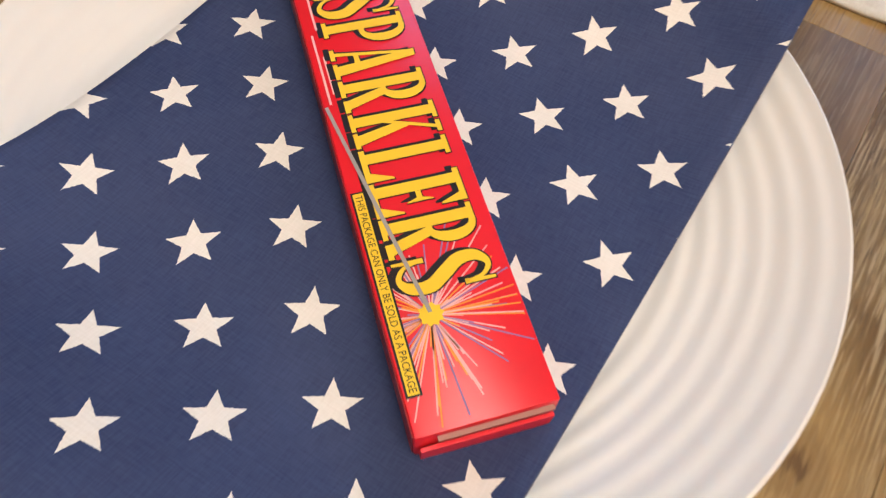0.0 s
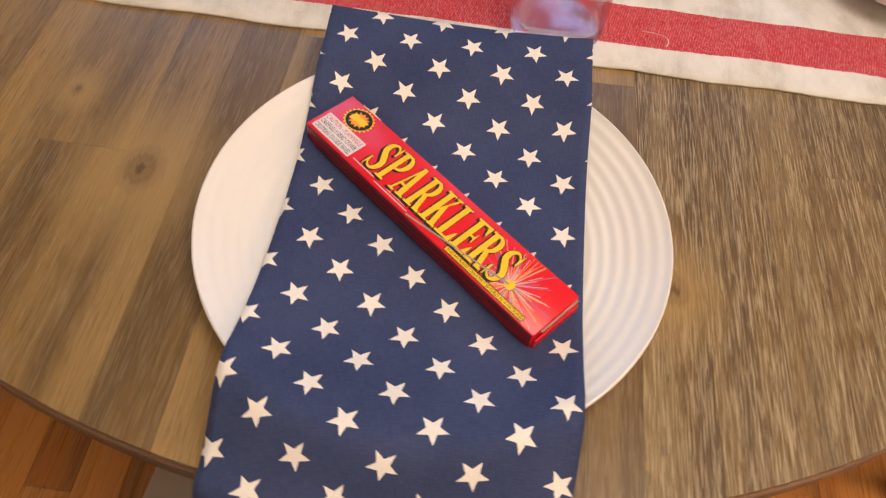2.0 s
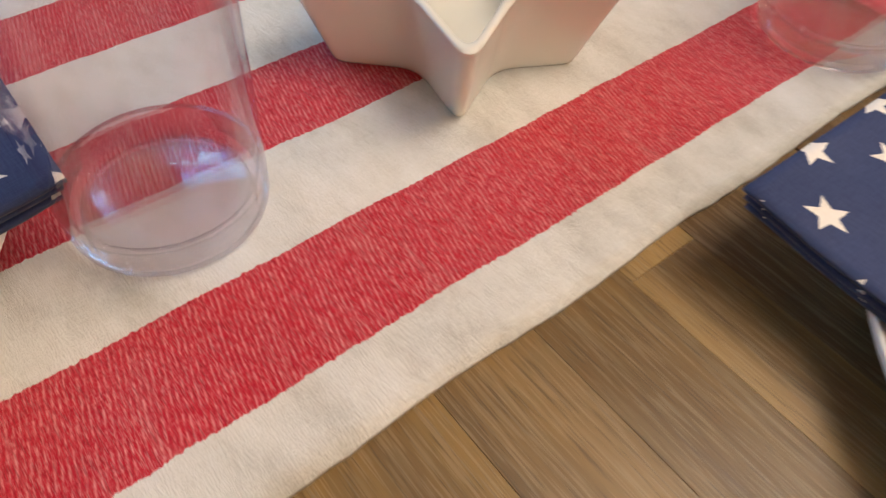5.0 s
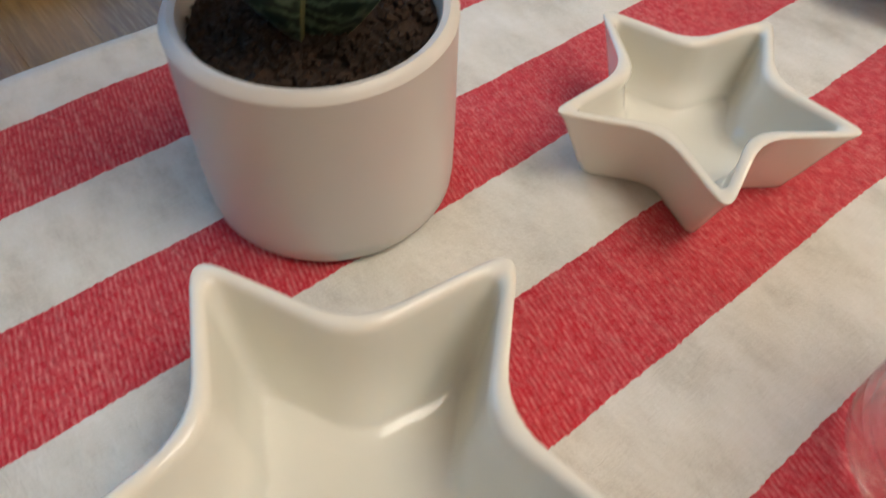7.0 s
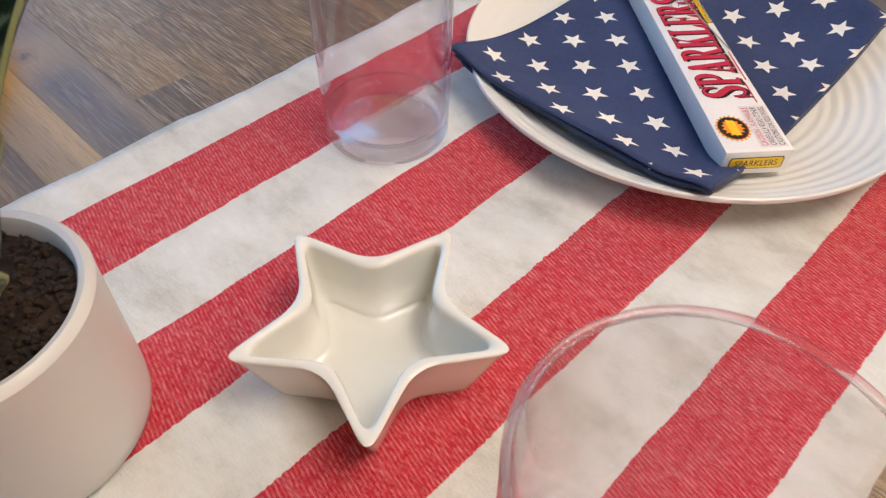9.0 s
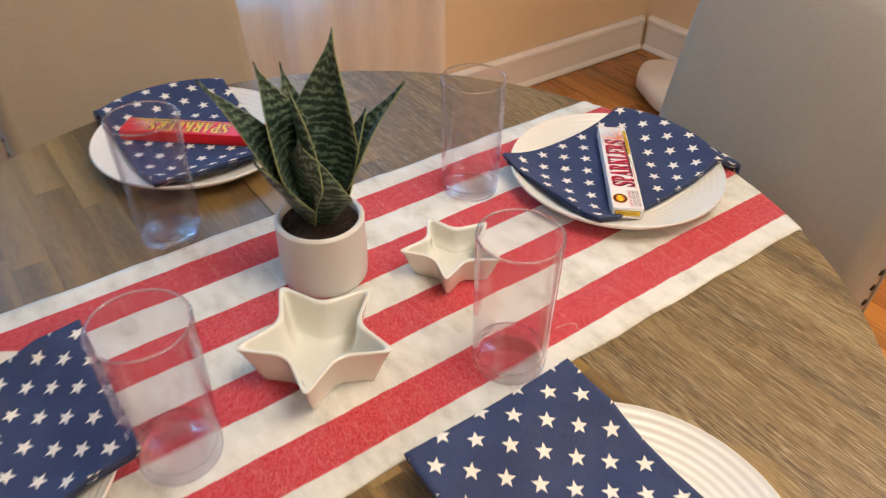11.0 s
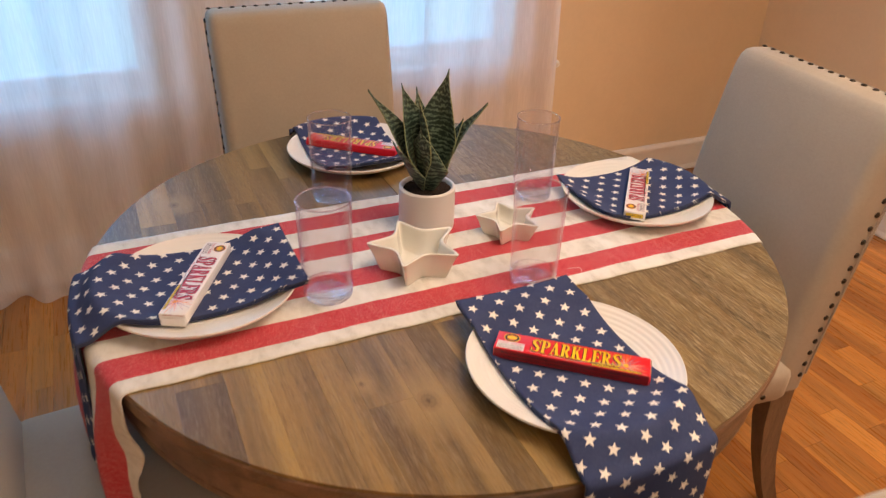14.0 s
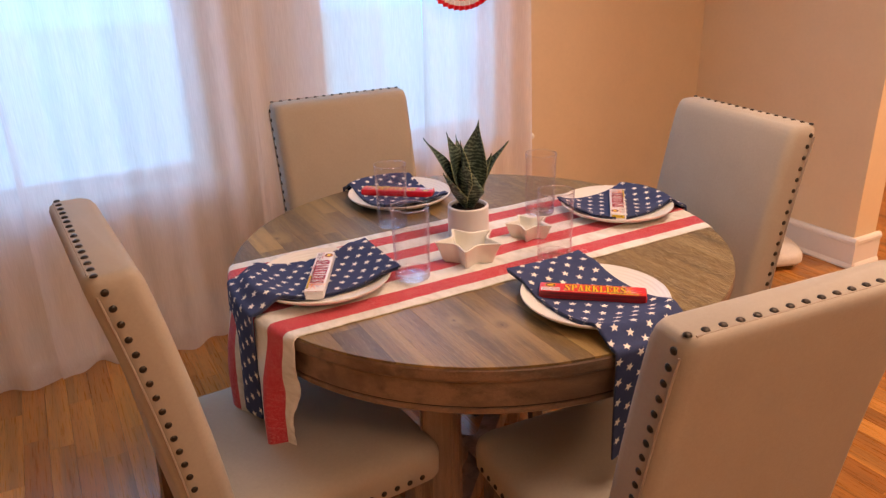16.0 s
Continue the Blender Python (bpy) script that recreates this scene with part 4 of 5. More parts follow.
def glyph(ch):
    """A heavy narrow serif capital in a unit cell, as convex pieces."""
    stem = [bar(0.13, 0, 0.43, 1)]
    foot, head = [bar(0.0, 0, 0.56, 0.055)], [bar(0.0, 0.945, 0.5, 1)]
    if ch == "S":
        spine = [(0.86, 0.70), (0.78, 0.88), (0.52, 0.965), (0.26, 0.86), (0.27, 0.68), (0.52, 0.51), (0.77, 0.33), (0.74, 0.13), (0.48, 0.035), (0.20, 0.12), (0.11, 0.30)]
        return ribbon(spine, [0.03, 0.045, 0.075, 0.14, 0.165, 0.175, 0.165, 0.14, 0.075, 0.045, 0.03]) + [[(0.80, 0.68), (0.93, 0.68), (0.93, 1.0), (0.86, 1.0)], [(0.04, 0.0), (0.11, 0.0), (0.17, 0.33), (0.04, 0.33)]]
    if ch == "P":
        return stem + foot + head + [bar(0.43, 0.93, 0.52, 1), bar(0.43, 0.43, 0.52, 0.50)] + half_ring(0.50, 0.715, 0.48, 0.285, 0.28, 0.07)
    if ch == "R":
        return stem + foot + head + [bar(0.43, 0.93, 0.52, 1), bar(0.43, 0.46, 0.55, 0.53)] + half_ring(0.48, 0.73, 0.46, 0.27, 0.28, 0.07) + [[(0.42, 0.49), (0.66, 0.52), (0.98, 0.06), (0.68, 0.06)], bar(0.68, 0, 1.08, 0.06)]
    if ch == "A":
        return [[(0.10, 0.04), (0.22, 0.04), (0.54, 1), (0.44, 1)], [(0.60, 0.04), (0.93, 0.04), (0.64, 1), (0.40, 1)], bar(0.22, 0.27, 0.72, 0.335), bar(-0.02, 0, 0.36, 0.055), bar(0.50, 0, 1.04, 0.055)]
    if ch == "K":
        return stem + foot + [bar(0.0, 0.945, 0.56, 1), [(0.43, 0.36), (0.43, 0.49), (0.80, 0.95), (0.91, 0.95)], [(0.50, 0.50), (0.64, 0.70), (1.02, 0.05), (0.70, 0.05)], bar(0.66, 0.945, 1.02, 1), bar(0.62, 0, 1.10, 0.055)]
    if ch == "L":
        return stem + [bar(0.0, 0.945, 0.56, 1), bar(0.0, 0, 0.98, 0.065), [(0.70, 0.06), (0.98, 0.06), (0.98, 0.31), (0.93, 0.31)]]
    return stem + [bar(0.0, 0.935, 0.94, 1), bar(0.0, 0, 0.98, 0.065), [(0.70, 0.06), (0.98, 0.06), (0.98, 0.30), (0.93, 0.30)], [(0.70, 0.94), (0.94, 0.94), (0.94, 0.72), (0.89, 0.72)], bar(0.43, 0.475, 0.70, 0.535), [(0.60, 0.505), (0.70, 0.36), (0.73, 0.36), (0.73, 0.65), (0.70, 0.65)]]


def capitals(text, width, height, grow, material, name, parent, x, y, z):
    """Heavy serif capitals; grow widens every stroke by that many metres for a shadow or outline."""
    bm = bmesh.new()
    wide = {"S": 0.98, "P": 1.0, "A": 1.06, "R": 1.10, "K": 1.12, "L": 0.98, "E": 0.98}
    total = sum(wide[c] + 0.05 for c in text)
    unit, at = width / total, 0.0
    k = 0
    for c in text:
        for piece in glyph(c):
            pts = [Vector((x + (at + px) * unit, y + py * height)) for px, py in piece]
            if grow:
                mid = sum(pts, Vector((0, 0))) / len(pts)
                pts = [p + Vector((math.copysign(grow, p.x - mid.x), math.copysign(grow, p.y - mid.y))) for p in pts]
            k += 1
            flat(bm, pts, z + 0.000002 * (k % 12))
        at += wide[c] + 0.05
    part(name, bm, material, parent, smooth=0)


def flat(bm, pts, z):
    bm.faces.new([bm.verts.new((x, y, z)) for x, y in pts])


def disc(bm, x, y, r, z, n=24, spike=0.0, stretch=1.0):
    flat(bm, [(x + stretch * (r + (spike if k % 2 else 0)) * math.cos(2 * math.pi * k / n), y + (r + (spike if k % 2 else 0)) * math.sin(2 * math.pi * k / n)) for k in range(n)], z)


def make_sparkler_box(red, label):
    b = thing("sparkler_box", label, "box", "boxes of sparklers")
    base, letter, shade = (M_RED, M_YELLOW, M_BLACK) if red else (M_WHITE, M_CRIMSON, M_BLACK)
    x0, y0 = -BL / 2, -BW / 2
    at = lambda s, w: (x0 + s * BL, y0 + w * BW)
    carton = part("carton", rbox((0, 0, BH / 2), (BL, BW, BH), 0.0007, 2), base, b, smooth=30)
    # the end flap, a little open, with raw card at its edge
    bm = bmesh.new()
    box(bm, (BL / 2 + 0.0008, 0, BH * 0.55), (0.0012, BW * 0.93, BH * 0.8), Matrix.Rotation(radians(3), 4, "Y"))
    part("end_flap", bm, base, carton, smooth=0)
    bm = bmesh.new()
    box(bm, (BL / 2 + 0.0011, 0.002, BH * 0.93), (0.0014, BW * 0.8, 0.0005))
    box(bm, (BL / 2 + 0.0013, -0.012, BH * 0.5), (0.0012, 0.012, 0.0009))
    part("flap_edge", bm, M_KRAFT, carton, "torn raw card edge", 0)
    z = BH + 0.00015
    # burst of sparks
    rnd = random.Random(4)
    cx, cy = at(0.848, 0.34)
    for name, material, count in (("pale_spark_burst", M_PINK, 60), ("orange_spark_burst", M_ORANGE, 34), ("violet_spark_burst", M_VIOLET, 26)):
        bm = bmesh.new()
        for k in range(count):
            a = rnd.uniform(0, 2 * math.pi)
            r1 = 0.006 + 0.027 * rnd.random() ** 0.8
            r0 = 0.003
            reach = 1.0
            for lim, comp in ((BL / 2 - 0.001 - cx, math.cos(a)), (cx + BL / 2, -math.cos(a)), (BW / 2 - 0.001 - cy, math.sin(a)), (cy + BW / 2 - 0.001, -math.sin(a))):
                if comp > 1e-6:
                    reach = min(reach, lim / comp / r1)
            r1 *= max(0.2, reach)
            h = 0.00022
            c, s = math.cos(a), math.sin(a)
            flat(bm, [(cx + r0 * c - h * s, cy + r0 * s + h * c), (cx + r1 * c - h * s, cy + r1 * s + h * c), (cx + r1 * c + h * s, cy + r1 * s - h * c), (cx + r0 * c + h * s, cy + r0 * s - h * c)], z + 0.00002 * (k % 4))
        part(name, bm, material, carton, smooth=0)
    bm = bmesh.new()
    disc(bm, cx, cy, 0.0030, z + 0.0004, 20, 0.0008)
    part("spark_centre", bm, M_YELLOW if red else M_ORANGE, carton, smooth=0)
    # the name, with its black shadow
    sx, sy = at(0.236, 0.165)
    for dx, dy, dz, material, nm, grow in ((-0.0009, -0.0017, 0.00010, shade, "letter_shadow", 0.0002), (0.0, 0.0, 0.00016, M_BLACK, "letter_outline", 0.00035), (0.0, 0.0, 0.00022, letter, "lettering", 0.0)):
        capitals("SPARKLERS", 0.1225, 0.0278, grow, material, nm, carton, sx + dx, sy + dy, z + dz)
    # badge: dark disc, pale burst and a bar in place of the maker's mark
    ux, uy = at(0.10, 0.71)
    for nm, r, spike, n, material, dz in (("badge_burst", 0.0088, 0.0016, 44, M_YELLOW if red else M_ORANGE, 0.0001), ("badge_ground", 0.0086, 0.0, 32, M_BLACK, 0.0002), ("badge_flare", 0.0048, 0.0022, 26, M_ORANGE, 0.0003)):
        bm = bmesh.new()
        disc(bm, ux, uy, r, z + dz, n, spike, 1.15)
        part(nm, bm, material, carton, smooth=0)
    bm = bmesh.new()
    flat(bm, [(ux - 0.0070, uy - 0.0026), (ux + 0.0062, uy - 0.0026), (ux + 0.0072, uy + 0.0026), (ux - 0.0062, uy + 0.0026)], z + 0.0004)
    part("badge_bar", bm, M_YELLOW, carton, smooth=0)
    # caution label
    lx, ly = at(0.015, 0.05)
    bm = bmesh.new()
    flat(bm, [(lx, ly), (lx + 0.0375, ly), (lx + 0.0375, ly + 0.0160), (lx, ly + 0.0160)], z + 0.0001)
    part("caution_label", bm, M_LABEL, carton, smooth=0)
    for text, k, material in (("CAUTION - FLAMMABLE", 2, M_CRIMSON), ("CAREFULLY READ OTHER", 1, M_BLACK), ("CAUTIONS ON SIDE PANEL", 0, M_BLACK)):
        words(text, 0.0350, 0.0036, material, "caution_lettering", carton, lx + 0.0012, ly + 0.0012 + 0.0049 * k, z + 0.0002)
    # yellow strip
    tx, ty = at(0.64, 0.035)
    bm = bmesh.new()
    flat(bm, [(tx - 0.0006, ty - 0.0006), (tx + 0.0646, ty - 0.0006), (tx + 0.0646, ty + 0.0038), (tx - 0.0006, ty + 0.0038)], z + 0.00010)
    part("strip_border", bm, M_BLACK, carton, smooth=0)
    bm = bmesh.new()
    flat(bm, [(tx, ty), (tx + 0.064, ty), (tx + 0.064, ty + 0.0032), (tx, ty + 0.0032)], z + 0.00018)
    part("yellow_strip", bm, M_YELLOW, carton, smooth=0)
    words("THIS PACKAGE CAN ONLY BE SOLD AS A PACKAGE", 0.0625, 0.0021, M_BLACK, "strip_lettering", carton, tx + 0.0008, ty + 0.0006, z + 0.00026)
    # small print that cannot be read: plain bars
    bm = bmesh.new()
    for k, (s0, s1) in enumerate(((0.21, 0.31), (0.32, 0.47), (0.37, 0.45))):
        for q in range(2 if k == 0 else 1):
            xx, yy = at(s0, 0.055 + 0.05 * (1 - k % 2) + 0.0 * q)
            flat(bm, [(xx, yy), (xx + (s1 - s0) * BL, yy), (xx + (s1 - s0) * BL, yy + 0.0008), (xx, yy + 0.0008)], z + 0.0001 + 0.00003 * q)
    part("small_print", bm, M_PINK if red else M_CRIMSON, carton, smooth=0)
    # thin sheet over the long side; on red cartons its darker red paints shade
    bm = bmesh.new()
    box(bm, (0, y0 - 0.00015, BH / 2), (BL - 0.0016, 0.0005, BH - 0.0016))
    part("side_panel", bm, M_RED_SHADED if red else M_WHITE, carton, smooth=0)
    bm = bmesh.new()
    r2 = random.Random(9)
    if red:
        up = Matrix(((1, 0, 0, 0), (0, 0, -1, y0 - 0.0006), (0, 1, 0, 0), (0, 0, 0, 1)))
        for k, text in enumerate(("These sparklers contain no magnesium, chlorates or perchlorates, and are not regulated as", "a hazardous material for surface transportation under the provisions of")):
            words(text, 0.186 if k == 0 else 0.160, 0.0036, M_BLACK, "side_lettering", carton, x0 + 0.010, BH * (0.56 - 0.34 * k), 0.0, bold=0.03, m=up)
        bm.free()
    else:
        for row in range(2):
            xx = x0 + 0.012
            while xx < BL / 2 - 0.016:
                ln = r2.uniform(0.003, 0.009)
                zz = BH * (0.62 - 0.30 * row)
                vs = [bm.verts.new(p) for p in ((xx, y0 - 0.0006, zz), (xx + ln, y0 - 0.0006, zz), (xx + ln, y0 - 0.0006, zz + 0.0019), (xx, y0 - 0.0006, zz + 0.0019))]
                bm.faces.new(vs)
                xx += ln + 0.0014
        part("side_print", bm, M_CRIMSON, carton, smooth=0)
    # the rod of the drawn sparkler
    (ax, ay), (bx, by) = at(0.475, 0.02), at(0.845, 0.34)
    d = Vector((bx - ax, by - ay)).normalized()
    h = 0.0006
    bm = bmesh.new()
    flat(bm, [(ax - d.y * h, ay + d.x * h), (ax + d.y * h, ay - d.x * h), (bx + d.y * h, by - d.x * h), (bx - d.y * h, by + d.x * h)], z + 0.0005)
    part("drawn_rod", bm, M_GREY, carton, smooth=0)
    # end label at the badge end
    m = Matrix(((0, 0, -1, -BL / 2 - 0.0002), (-1, 0, 0, 0), (0, 1, 0, BH / 2), (0, 0, 0, 1)))
    if not red:
        for nm, material, gx, gy, dz in (("end_label_border", M_BLACK, 0.0160, 0.0042, 0.0), ("end_label", M_YELLOW, 0.0154, 0.0037, 0.0001)):
            bm = bmesh.new()
            flat(bm, [(-gx, -gy * 0.6), (-gx * 0.94, -gy), (gx * 0.94, -gy), (gx, -gy * 0.6), (gx, gy * 0.6), (gx * 0.94, gy), (-gx * 0.94, gy), (-gx, gy * 0.6)], dz)
            for v in bm.verts:
                v.co = m @ v.co
            part(nm, bm, material, carton, smooth=0)
        words("SPARKLERS", 0.025, 0.0042, M_BLACK, "end_lettering", carton, -0.0125, -0.0021, 0.0002, m=m)
    return b


def box_pose(cx, cy, dx, dy, z, tilt=0.0):
    return pose(cx, cy, z, 0, tilt, math.degrees(math.atan2(dy, dx)))


BZ = TOP + 0.0160
red_box = make_sparkler_box(True, "red sparkler carton with yellow lettering on a star napkin")
red_box.matrix_basis = box_pose(0.012, -0.414, 0.158, -0.133, BZ)
tagged(copy_thing(red_box, box_pose(-0.020, 0.415, -0.169, 0.144, BZ)), "red sparkler carton on the napkin at the window side")
white_box = make_sparkler_box(False, "white sparkler carton with crimson lettering on a star napkin")
white_box.matrix_basis = box_pose(-0.422, -0.033, -0.099, -0.189, BZ + 0.003)
tagged(copy_thing(white_box, box_pose(0.421, -0.024, 0.132, 0.157, BZ + 0.003)), "white sparkler carton with a yellow end label, near the wall")


# ---- tumblers ----
def make_tumbler():
    """A straight clear tumbler: thin tapering wall with a rounded lip on a thick base."""
    t = thing("tumbler", "clear plastic tumbler", "tumbler", "clear tumblers")
    wall = [(0.0387, 0.0163), (0.0388, 0.020), (0.0416, 0.1610), (0.0413, 0.1630), (0.0404, 0.1635), (0.0396, 0.1620), (0.0368, 0.030), (0.0362, 0.0163)]
    part("wall", lathe(wall, 64, close=True), M_CLEAR, t, "thin tapering wall with a rounded lip", 50)
    foot = [(0.0004, 0.0016), (0.0305, 0.0016), (0.0322, 0.0010), (0.0332, 0.0), (0.0358, 0.0), (0.0375, 0.0012), (0.0383, 0.0040), (0.0387, 0.0161),
            (0.0362, 0.0161), (0.0356, 0.0138), (0.0342, 0.0116), (0.0318, 0.0103), (0.0290, 0.0098), (0.0004, 0.0096)]
    part("base", lathe(foot, 72, cap0=False, cap1=False), M_CLEARBASE, t, "thick clear moulded base", 40)
    lip = [(0.0407 + 0.0013 * math.cos(a), 0.1642 + 0.0013 * math.sin(a)) for a in [k * math.pi / 5 for k in range(10)]]
    part("lip", lathe(lip, 64, close=True), M_CLEARBASE, t, "rounded lip", 60)
    return t


tumbler = None
for x, y, z, label in ((-0.2375, -0.1085, RUN_Z + 0.0026, "clear plastic tumbler on the runner beside a star napkin"), (0.0835, -0.1935, RUN_Z + 0.0026, "clear plastic tumbler at the runner's edge by a napkin corner"),
                       (0.2462, 0.0865, RUN_Z + 0.0026, "clear plastic tumbler on the far side of the runner"), (-0.1265, 0.2270, TOP, "clear plastic tumbler on bare wood by the window place")):
    tumbler = make_tumbler() if tumbler is None else copy_thing(tumbler, Matrix())
    tumbler.matrix_basis = pose(x, y, z + 0.0006)
    tagged(tumbler, label, "tumbler", "clear tumblers")


# ---- star bowls ----
def star_outline(R, ratio, tip, notch, turn):
    """A five-pointed star with rounded tips and notches, as (x, y) pairs."""
    base = [((R if k % 2 == 0 else R * ratio), turn + math.pi * k / 5) for k in range(10)]
    P = [Vector((r * math.cos(a), r * math.sin(a))) for r, a in base]
    out = []
    for k in range(10):
        p, q, s = P[k - 1], P[k], P[(k + 1) % 10]
        cut = (tip if k % 2 == 0 else notch) * R
        a, b = q + (p - q).normalized() * cut, q + (s - q).normalized() * cut
        for t in (0, 0.17, 0.33, 0.5, 0.67, 0.83, 1):
            out.append(a * (1 - t) ** 2 + q * 2 * t * (1 - t) + b * t * t)
    return out


def make_star_bowl(R, H, label):
    turn = math.pi / 2
    O = lambda k, ratio=0.50: star_outline(R * k * 1.012, ratio * 0.99, 0.15, 0.18, turn)
    rings = []
    for k, z in ((0.69, 0.0), (0.72, 0.0006), (0.742, 0.0022), (0.757, 0.0048), (0.795, H * 0.25), (0.87, H * 0.55), (0.955, H * 0.87), (0.982, H * 0.93), (0.996, H * 0.965), (1.0, H * 0.985)):
        rings.append([(p.x, p.y, z) for p in O(k)])
    wall = 0.0054
    for dk, z in ((0.22, H * 0.997), (0.5, H), (0.85, H * 0.990), (1.05, H * 0.965), (1.15, H * 0.93)):
        rings.append([(p.x * (1 - dk * wall / R) - p.normalized().x * wall * dk * 0.5, p.y * (1 - dk * wall / R) - p.normalized().y * wall * dk * 0.5, z) for p in O(1.0)])
    for k, z in ((0.905, H * 0.80), (0.845, H * 0.50), (0.785, H * 0.26), (0.735, 0.0095), (0.715, 0.0070), (0.68, 0.0058), (0.45, 0.0055), (0.2, 0.0052), (0.02, 0.0050)):
        kk = k - 0.045
        rings.append([(p.x, p.y, z) for p in O(kk if k > 0.1 else 0.01, 0.50 if k > 0.5 else 0.6)])
    bm = loft(bmesh.new(), rings)
    return tagged(mesh_object("star_bowl", bm, M_CERAMIC, 75), label, "bowl", "star bowls")


make_star_bowl(0.0850, 0.0510, "large white glazed star-shaped bowl on the runner").matrix_basis = pose(-0.081, -0.0882, RUN_Z + 0.0026)
make_star_bowl(0.0652, 0.0380, "small white glazed star-shaped bowl on the runner").matrix_basis = pose(0.1216, -0.041, RUN_Z + 0.0026, 0, 0, -7)

# ---- potted snake plant ----
PX, PY, PH, PR = -0.0045, 0.0425, 0.084, 0.0508
pot = thing("potted_snake_plant", "small banded snake plant in a white ceramic pot", "potted plant", at=pose(PX, PY, RUN_Z + 0.0026))
prof = [(0.0005, 0.0), (0.0455, 0.0), (0.0485, 0.0010), (0.0502, 0.0038), (0.0508, 0.010), (0.0509, 0.035), (PR - 0.0003, PH - 0.006), (PR, PH - 0.0032), (PR - 0.0012, PH - 0.0012), (PR - 0.0034, PH), (PR - 0.0058, PH - 0.0008), (PR - 0.0070, PH - 0.0028), (PR - 0.0078, PH - 0.017), (0.0005, PH - 0.019)]
part("pot", lathe(prof, 72, cap0=False, cap1=False), M_POT, pot)
bm = bmesh.new()
rings = []
for k in range(14):
    r = 0.0436 * (1 - k / 13.2)
    rings.append([(r * math.cos(a), r * math.sin(a), PH - 0.0095 + 0.0035 * noise.noise(Vector((r * 160 * math.cos(a), r * 160 * math.sin(a), 1))) + 0.002 * (k > 8)) for a in [2 * math.pi * i / 56 for i in range(56)]])
loft(bm, rings)
part("soil", bm, M_SOIL, pot, smooth=20)
bm = bmesh.new()
rnd = random.Random(12)
for k in range(900):
    r, a = 0.0420 * math.sqrt(rnd.random()), rnd.uniform(0, 6.283)
    s = rnd.uniform(0.0008, 0.0024)
    box(bm, (0, 0, 0), (s, s * rnd.uniform(0.6, 1.6), s * 0.8), pose(r * math.cos(a), r * math.sin(a), PH - 0.0078 + rnd.uniform(-0.001, 0.0018), rnd.uniform(0, 90), rnd.uniform(0, 90), rnd.uniform(0, 90)))
tagged(part("soil_grit", bm, M_SOIL, pot, smooth=0), kind="stuff")


def leaf(tip, width, out, twist, base=0.006, lift=0.0):
    """One stiff leaf: from the stem to its tip, bowed outwards, cupped, widest below the middle and ending in a fine point."""
    bm = bmesh.new()
    uv = bm.loops.layers.uv.new("UVMap")
    tip = Vector(tip)
    flatdir = Vector((tip.x, tip.y, 0))
    flatdir = flatdir.normalized() if flatdir.length > 1e-4 else Vector((1, 0, 0))
    side = Vector((-flatdir.y, flatdir.x, 0))
    side = Matrix.Rotation(radians(twist), 3, "Z") @ side
    p0 = flatdir * base + Vector((0, 0, PH - 0.016 + lift))
    p1 = p0 + Vector((0, 0, 0.4 * (tip.z - p0.z))) + flatdir * out
    n, m = 26, 8
    rows, coords = [], {}
    for i in range(n + 1):
        t = i / n
        c = p0 * (1 - t) ** 2 + p1 * 2 * t * (1 - t) + tip * t * t
        w = 1.95 * width * (0.10 + 0.90 * min(1.0, t / 0.48) ** 1.1) * (1 - smoothstep((t - 0.40) / 0.60)) ** 0.62 * (1 - 0.15 * smoothstep((t - 0.75) / 0.25)) + 0.0006
        nrm = (side.cross(Vector((0, 0, 1))) * 1.0).normalized()
        roll = Matrix.Rotation(radians(14 * math.sin(3 * t + twist)), 3, "Z")
        row = []
        for j in range(m + 1):
            q = 2 * j / m - 1
            p = c + roll @ side * (q * w / 2) + nrm * (0.20 * w * (q * q) * (1 if nrm.dot(flatdir) < 0 else -1)) + Vector((0, 0, 0.002 * math.sin(14 * t + 3 * q)))
            v = bm.verts.new(p)
            coords[v] = (j / m, t * (tip - p0).length * 5)
            row.append(v)
        rows.append(row)
    for a, b in zip(rows, rows[1:]):
        for j in range(m):
            f = bm.faces.new((a[j], a[j + 1], b[j + 1], b[j]))
            for lp in f.loops:
                lp[uv].uv = coords[lp.vert]
    ob = part("leaf", bm, M_LEAF, pot, smooth=180)
    sol = ob.modifiers.new("thickness", "SOLIDIFY")
    sol.thickness, sol.offset = 0.0016, 0.0
    return ob


VX, VY = Vector((0.896, -0.444, 0)), Vector((0.444, 0.896, 0))
for lat, back, z, width, out, twist in ((0.032, 0.036, 0.284, 0.046, 0.008, 20), (-0.048, 0.020, 0.260, 0.040, 0.006, -24), (-0.024, 0.048, 0.246, 0.032, 0.010, 0), (-0.016, -0.004, 0.244, 0.046, 0.004, -14),
                                        (-0.012, -0.034, 0.200, 0.050, 0.018, -10), (0.100, 0.002, 0.238, 0.030, 0.012, 34), (-0.104, 0.010, 0.250, 0.027, 0.010, -30), (-0.060, -0.018, 0.170, 0.034, 0.028, 0),
                                        (0.060, 0.012, 0.206, 0.034, 0.024, 28)):
    leaf(VX * lat + VY * back + Vector((0, 0, z)), width, out, twist)

# ---- table planks ----
rnd = random.Random(21)
x = -TR
strips = []
while x < TR - 0.012:
    w = rnd.choice((0.036, 0.044, 0.052, 0.062))
    strips.append((x, min(TR, x + w)))
    x += w
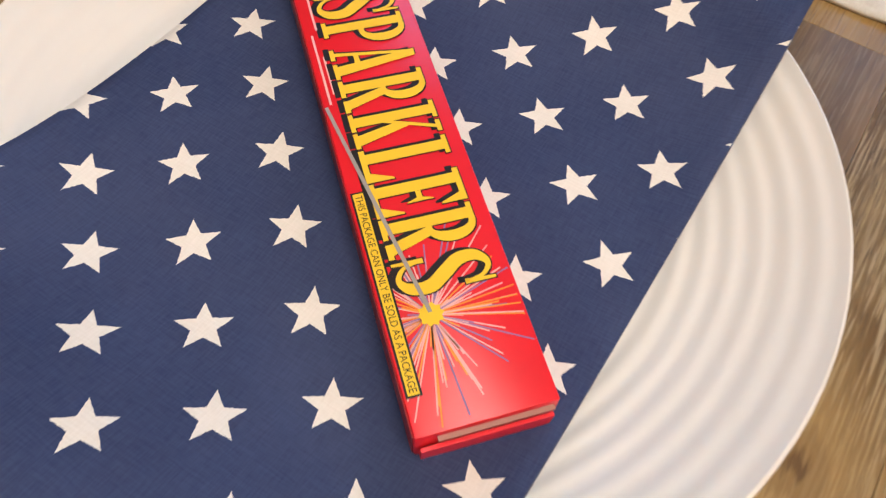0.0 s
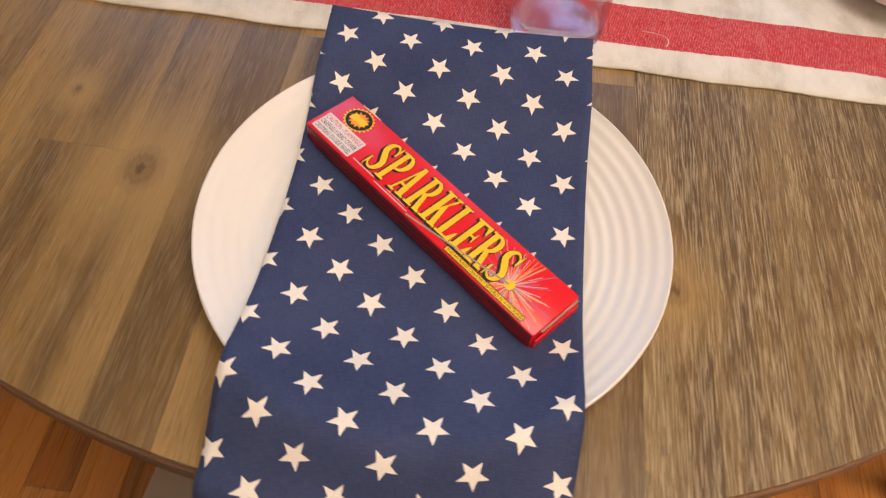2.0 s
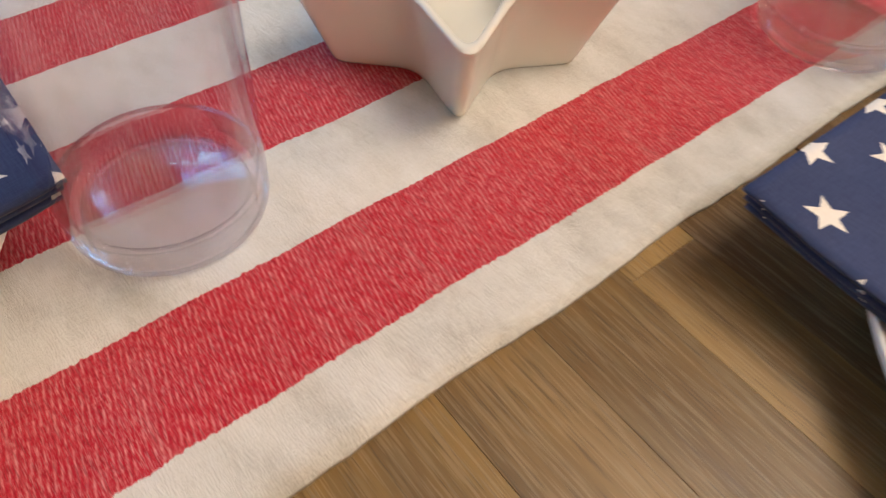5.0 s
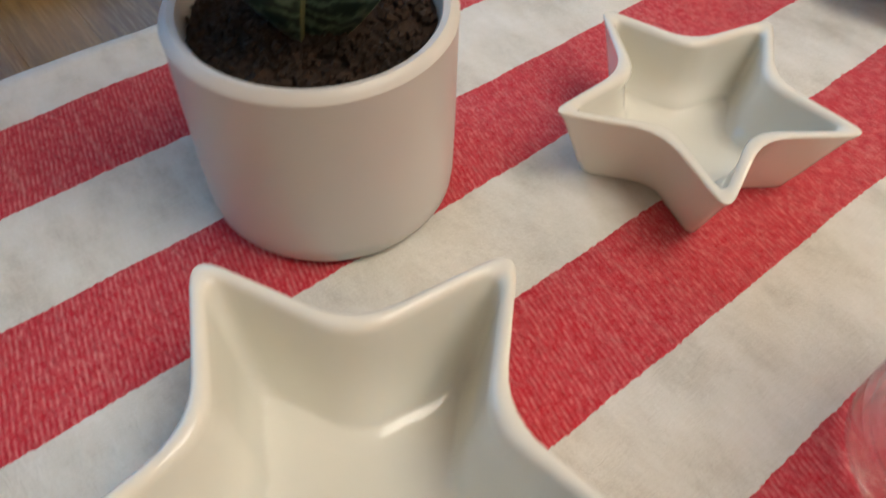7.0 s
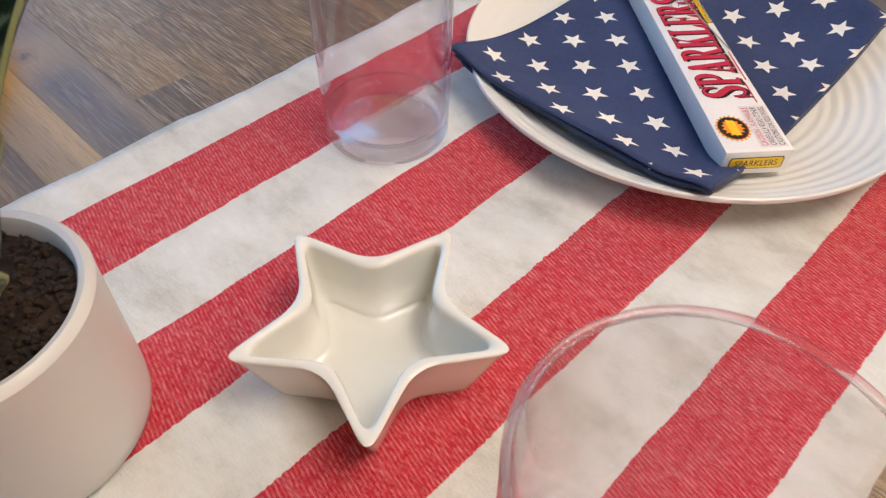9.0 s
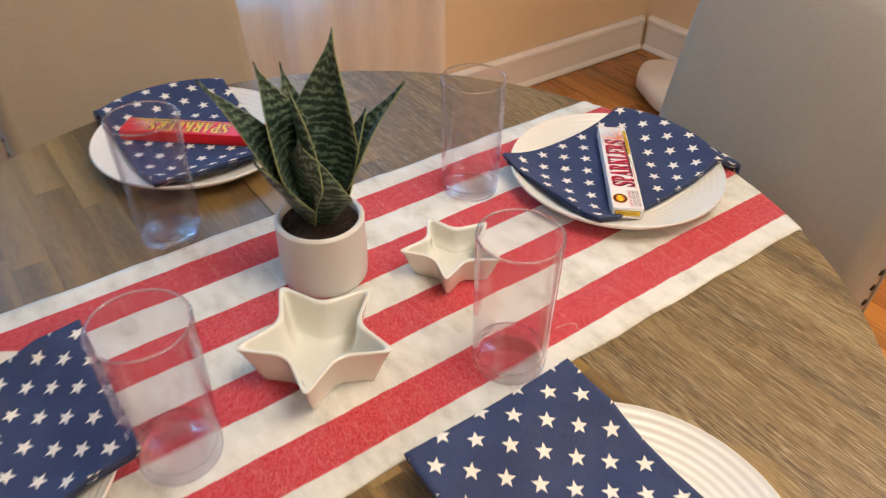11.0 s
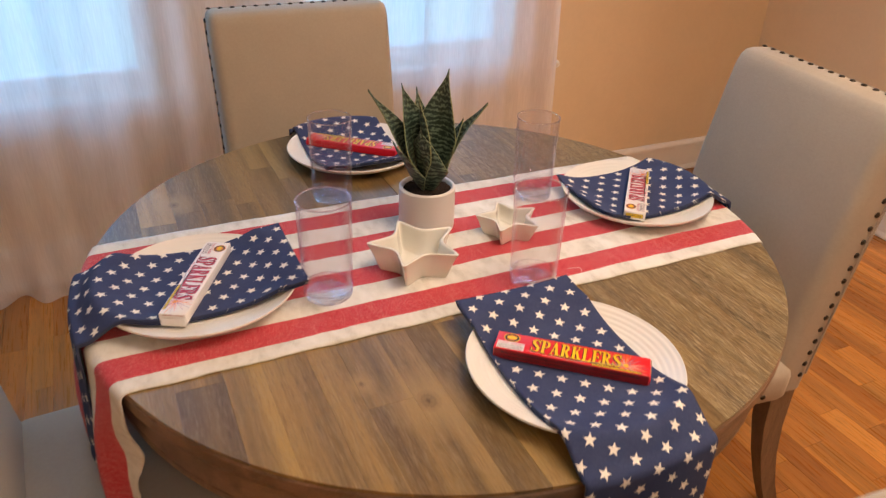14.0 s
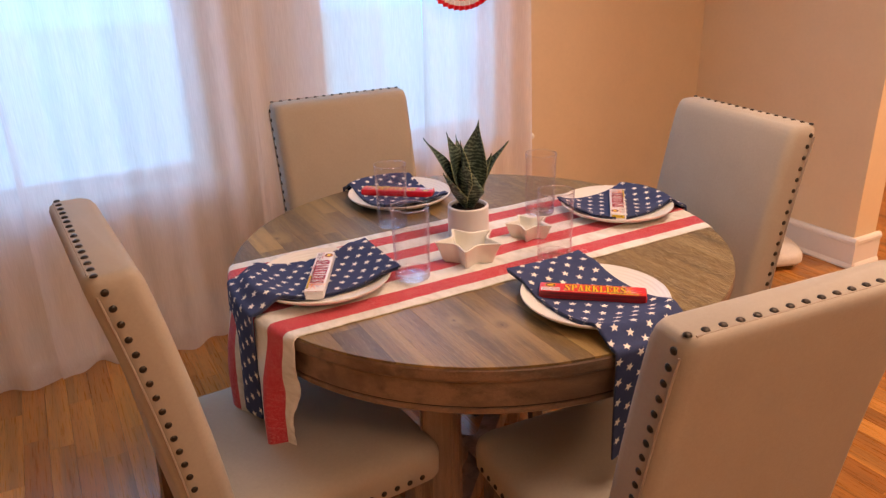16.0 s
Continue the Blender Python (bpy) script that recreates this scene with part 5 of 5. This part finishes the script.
# the two halves of the top meet in an open seam
k = min(range(1, len(strips)), key=lambda i: abs(strips[i][0] + 0.003))
strips[k - 1], strips[k] = (strips[k - 1][0], -0.0037), (-0.0023, strips[k][1])
for x0, x1 in strips:
    far = max(abs(table_edge(min(abs(x0), TR - 1e-4))), abs(table_edge(min(abs(x1), TR - 1e-4))), TR if x0 < 0 < x1 else 0)
    cutsy = [-far]
    y = -far + rnd.uniform(0.15, 0.5)
    while y < far - 0.1:
        cutsy.append(y)
        y += rnd.uniform(0.28, 0.55)
    cutsy.append(far)
    for y0, y1 in zip(cutsy, cutsy[1:]):
        g = 0.00003
        n = 8
        low, high = [], []
        for k in range(n + 1):
            xx = x0 + g + (x1 - x0 - 2 * g) * k / n
            e = math.sqrt(max(0.0, (TR - 0.0008) ** 2 - xx * xx))
            a, b = max(-e, y0 + g), min(e, y1 - g)
            if b - a > 0.003:
                low.append((xx, a))
                high.append((xx, b))
        if len(low) < 2:
            continue
        ring = low + high[::-1]
        cxm, cym = sum(p[0] for p in ring) / len(ring), sum(p[1] for p in ring) / len(ring)
        bm = loft(bmesh.new(), [[(px, py, z) for px, py in ring] for z in (0.7552, 0.7597)] + [[(px + (cxm - px) * 0.006, py + (cym - py) * 0.001, TOP) for px, py in ring]])
        part("plank", bm, M_TABLE_BRUSHED if x0 > 0.13 else M_TABLE, table, smooth=0)

# ---- floor planks ----
rnd = random.Random(33)
PLW = 0.072
near, rest = 0, bmesh.new()
board = {}
for i in range(int((EAST - WEST) / PLW) + 1):
    x0 = WEST + i * PLW
    y = SOUTH - rnd.uniform(0, 0.4)
    while y < FLOOR_N:
        ln = rnd.choice((0.28, 0.34, 0.42, 0.50))
        a, b = max(SOUTH, y), min(FLOOR_N, y + ln)
        y += ln
        if b - a < 0.02:
            continue
        lo_z = 0.0 - rnd.uniform(0, 0.0003)
        shown = near < 296 and ((-1.7 < x0 < -0.55 and a > -0.55) or (0.7 < x0 < 2.25 and a > -0.35 and a < 1.3))
        bm = bmesh.new() if shown else rest
        c = ((x0 + PLW / 2), (a + b) / 2, lo_z - 0.005)
        made = box(bm, c, (PLW - 0.0009, b - a - 0.0009, 0.010))
        if shown:
            near += 1
            part("plank", bm, M_FLOOR, floor, smooth=0)
M_FLOOR_REST = M_FLOOR.copy()
nt = M_FLOOR_REST.node_tree
geo = nt.nodes.new("ShaderNodeNewGeometry")
for n in list(nt.nodes):
    if n.type == "OBJECT_INFO":
        for l in list(n.outputs["Random"].links):
            nt.links.new(geo.outputs["Random Per Island"], l.to_socket)
tagged(part("plank_field", rest, M_FLOOR_REST, floor, smooth=0), kind="stuff")
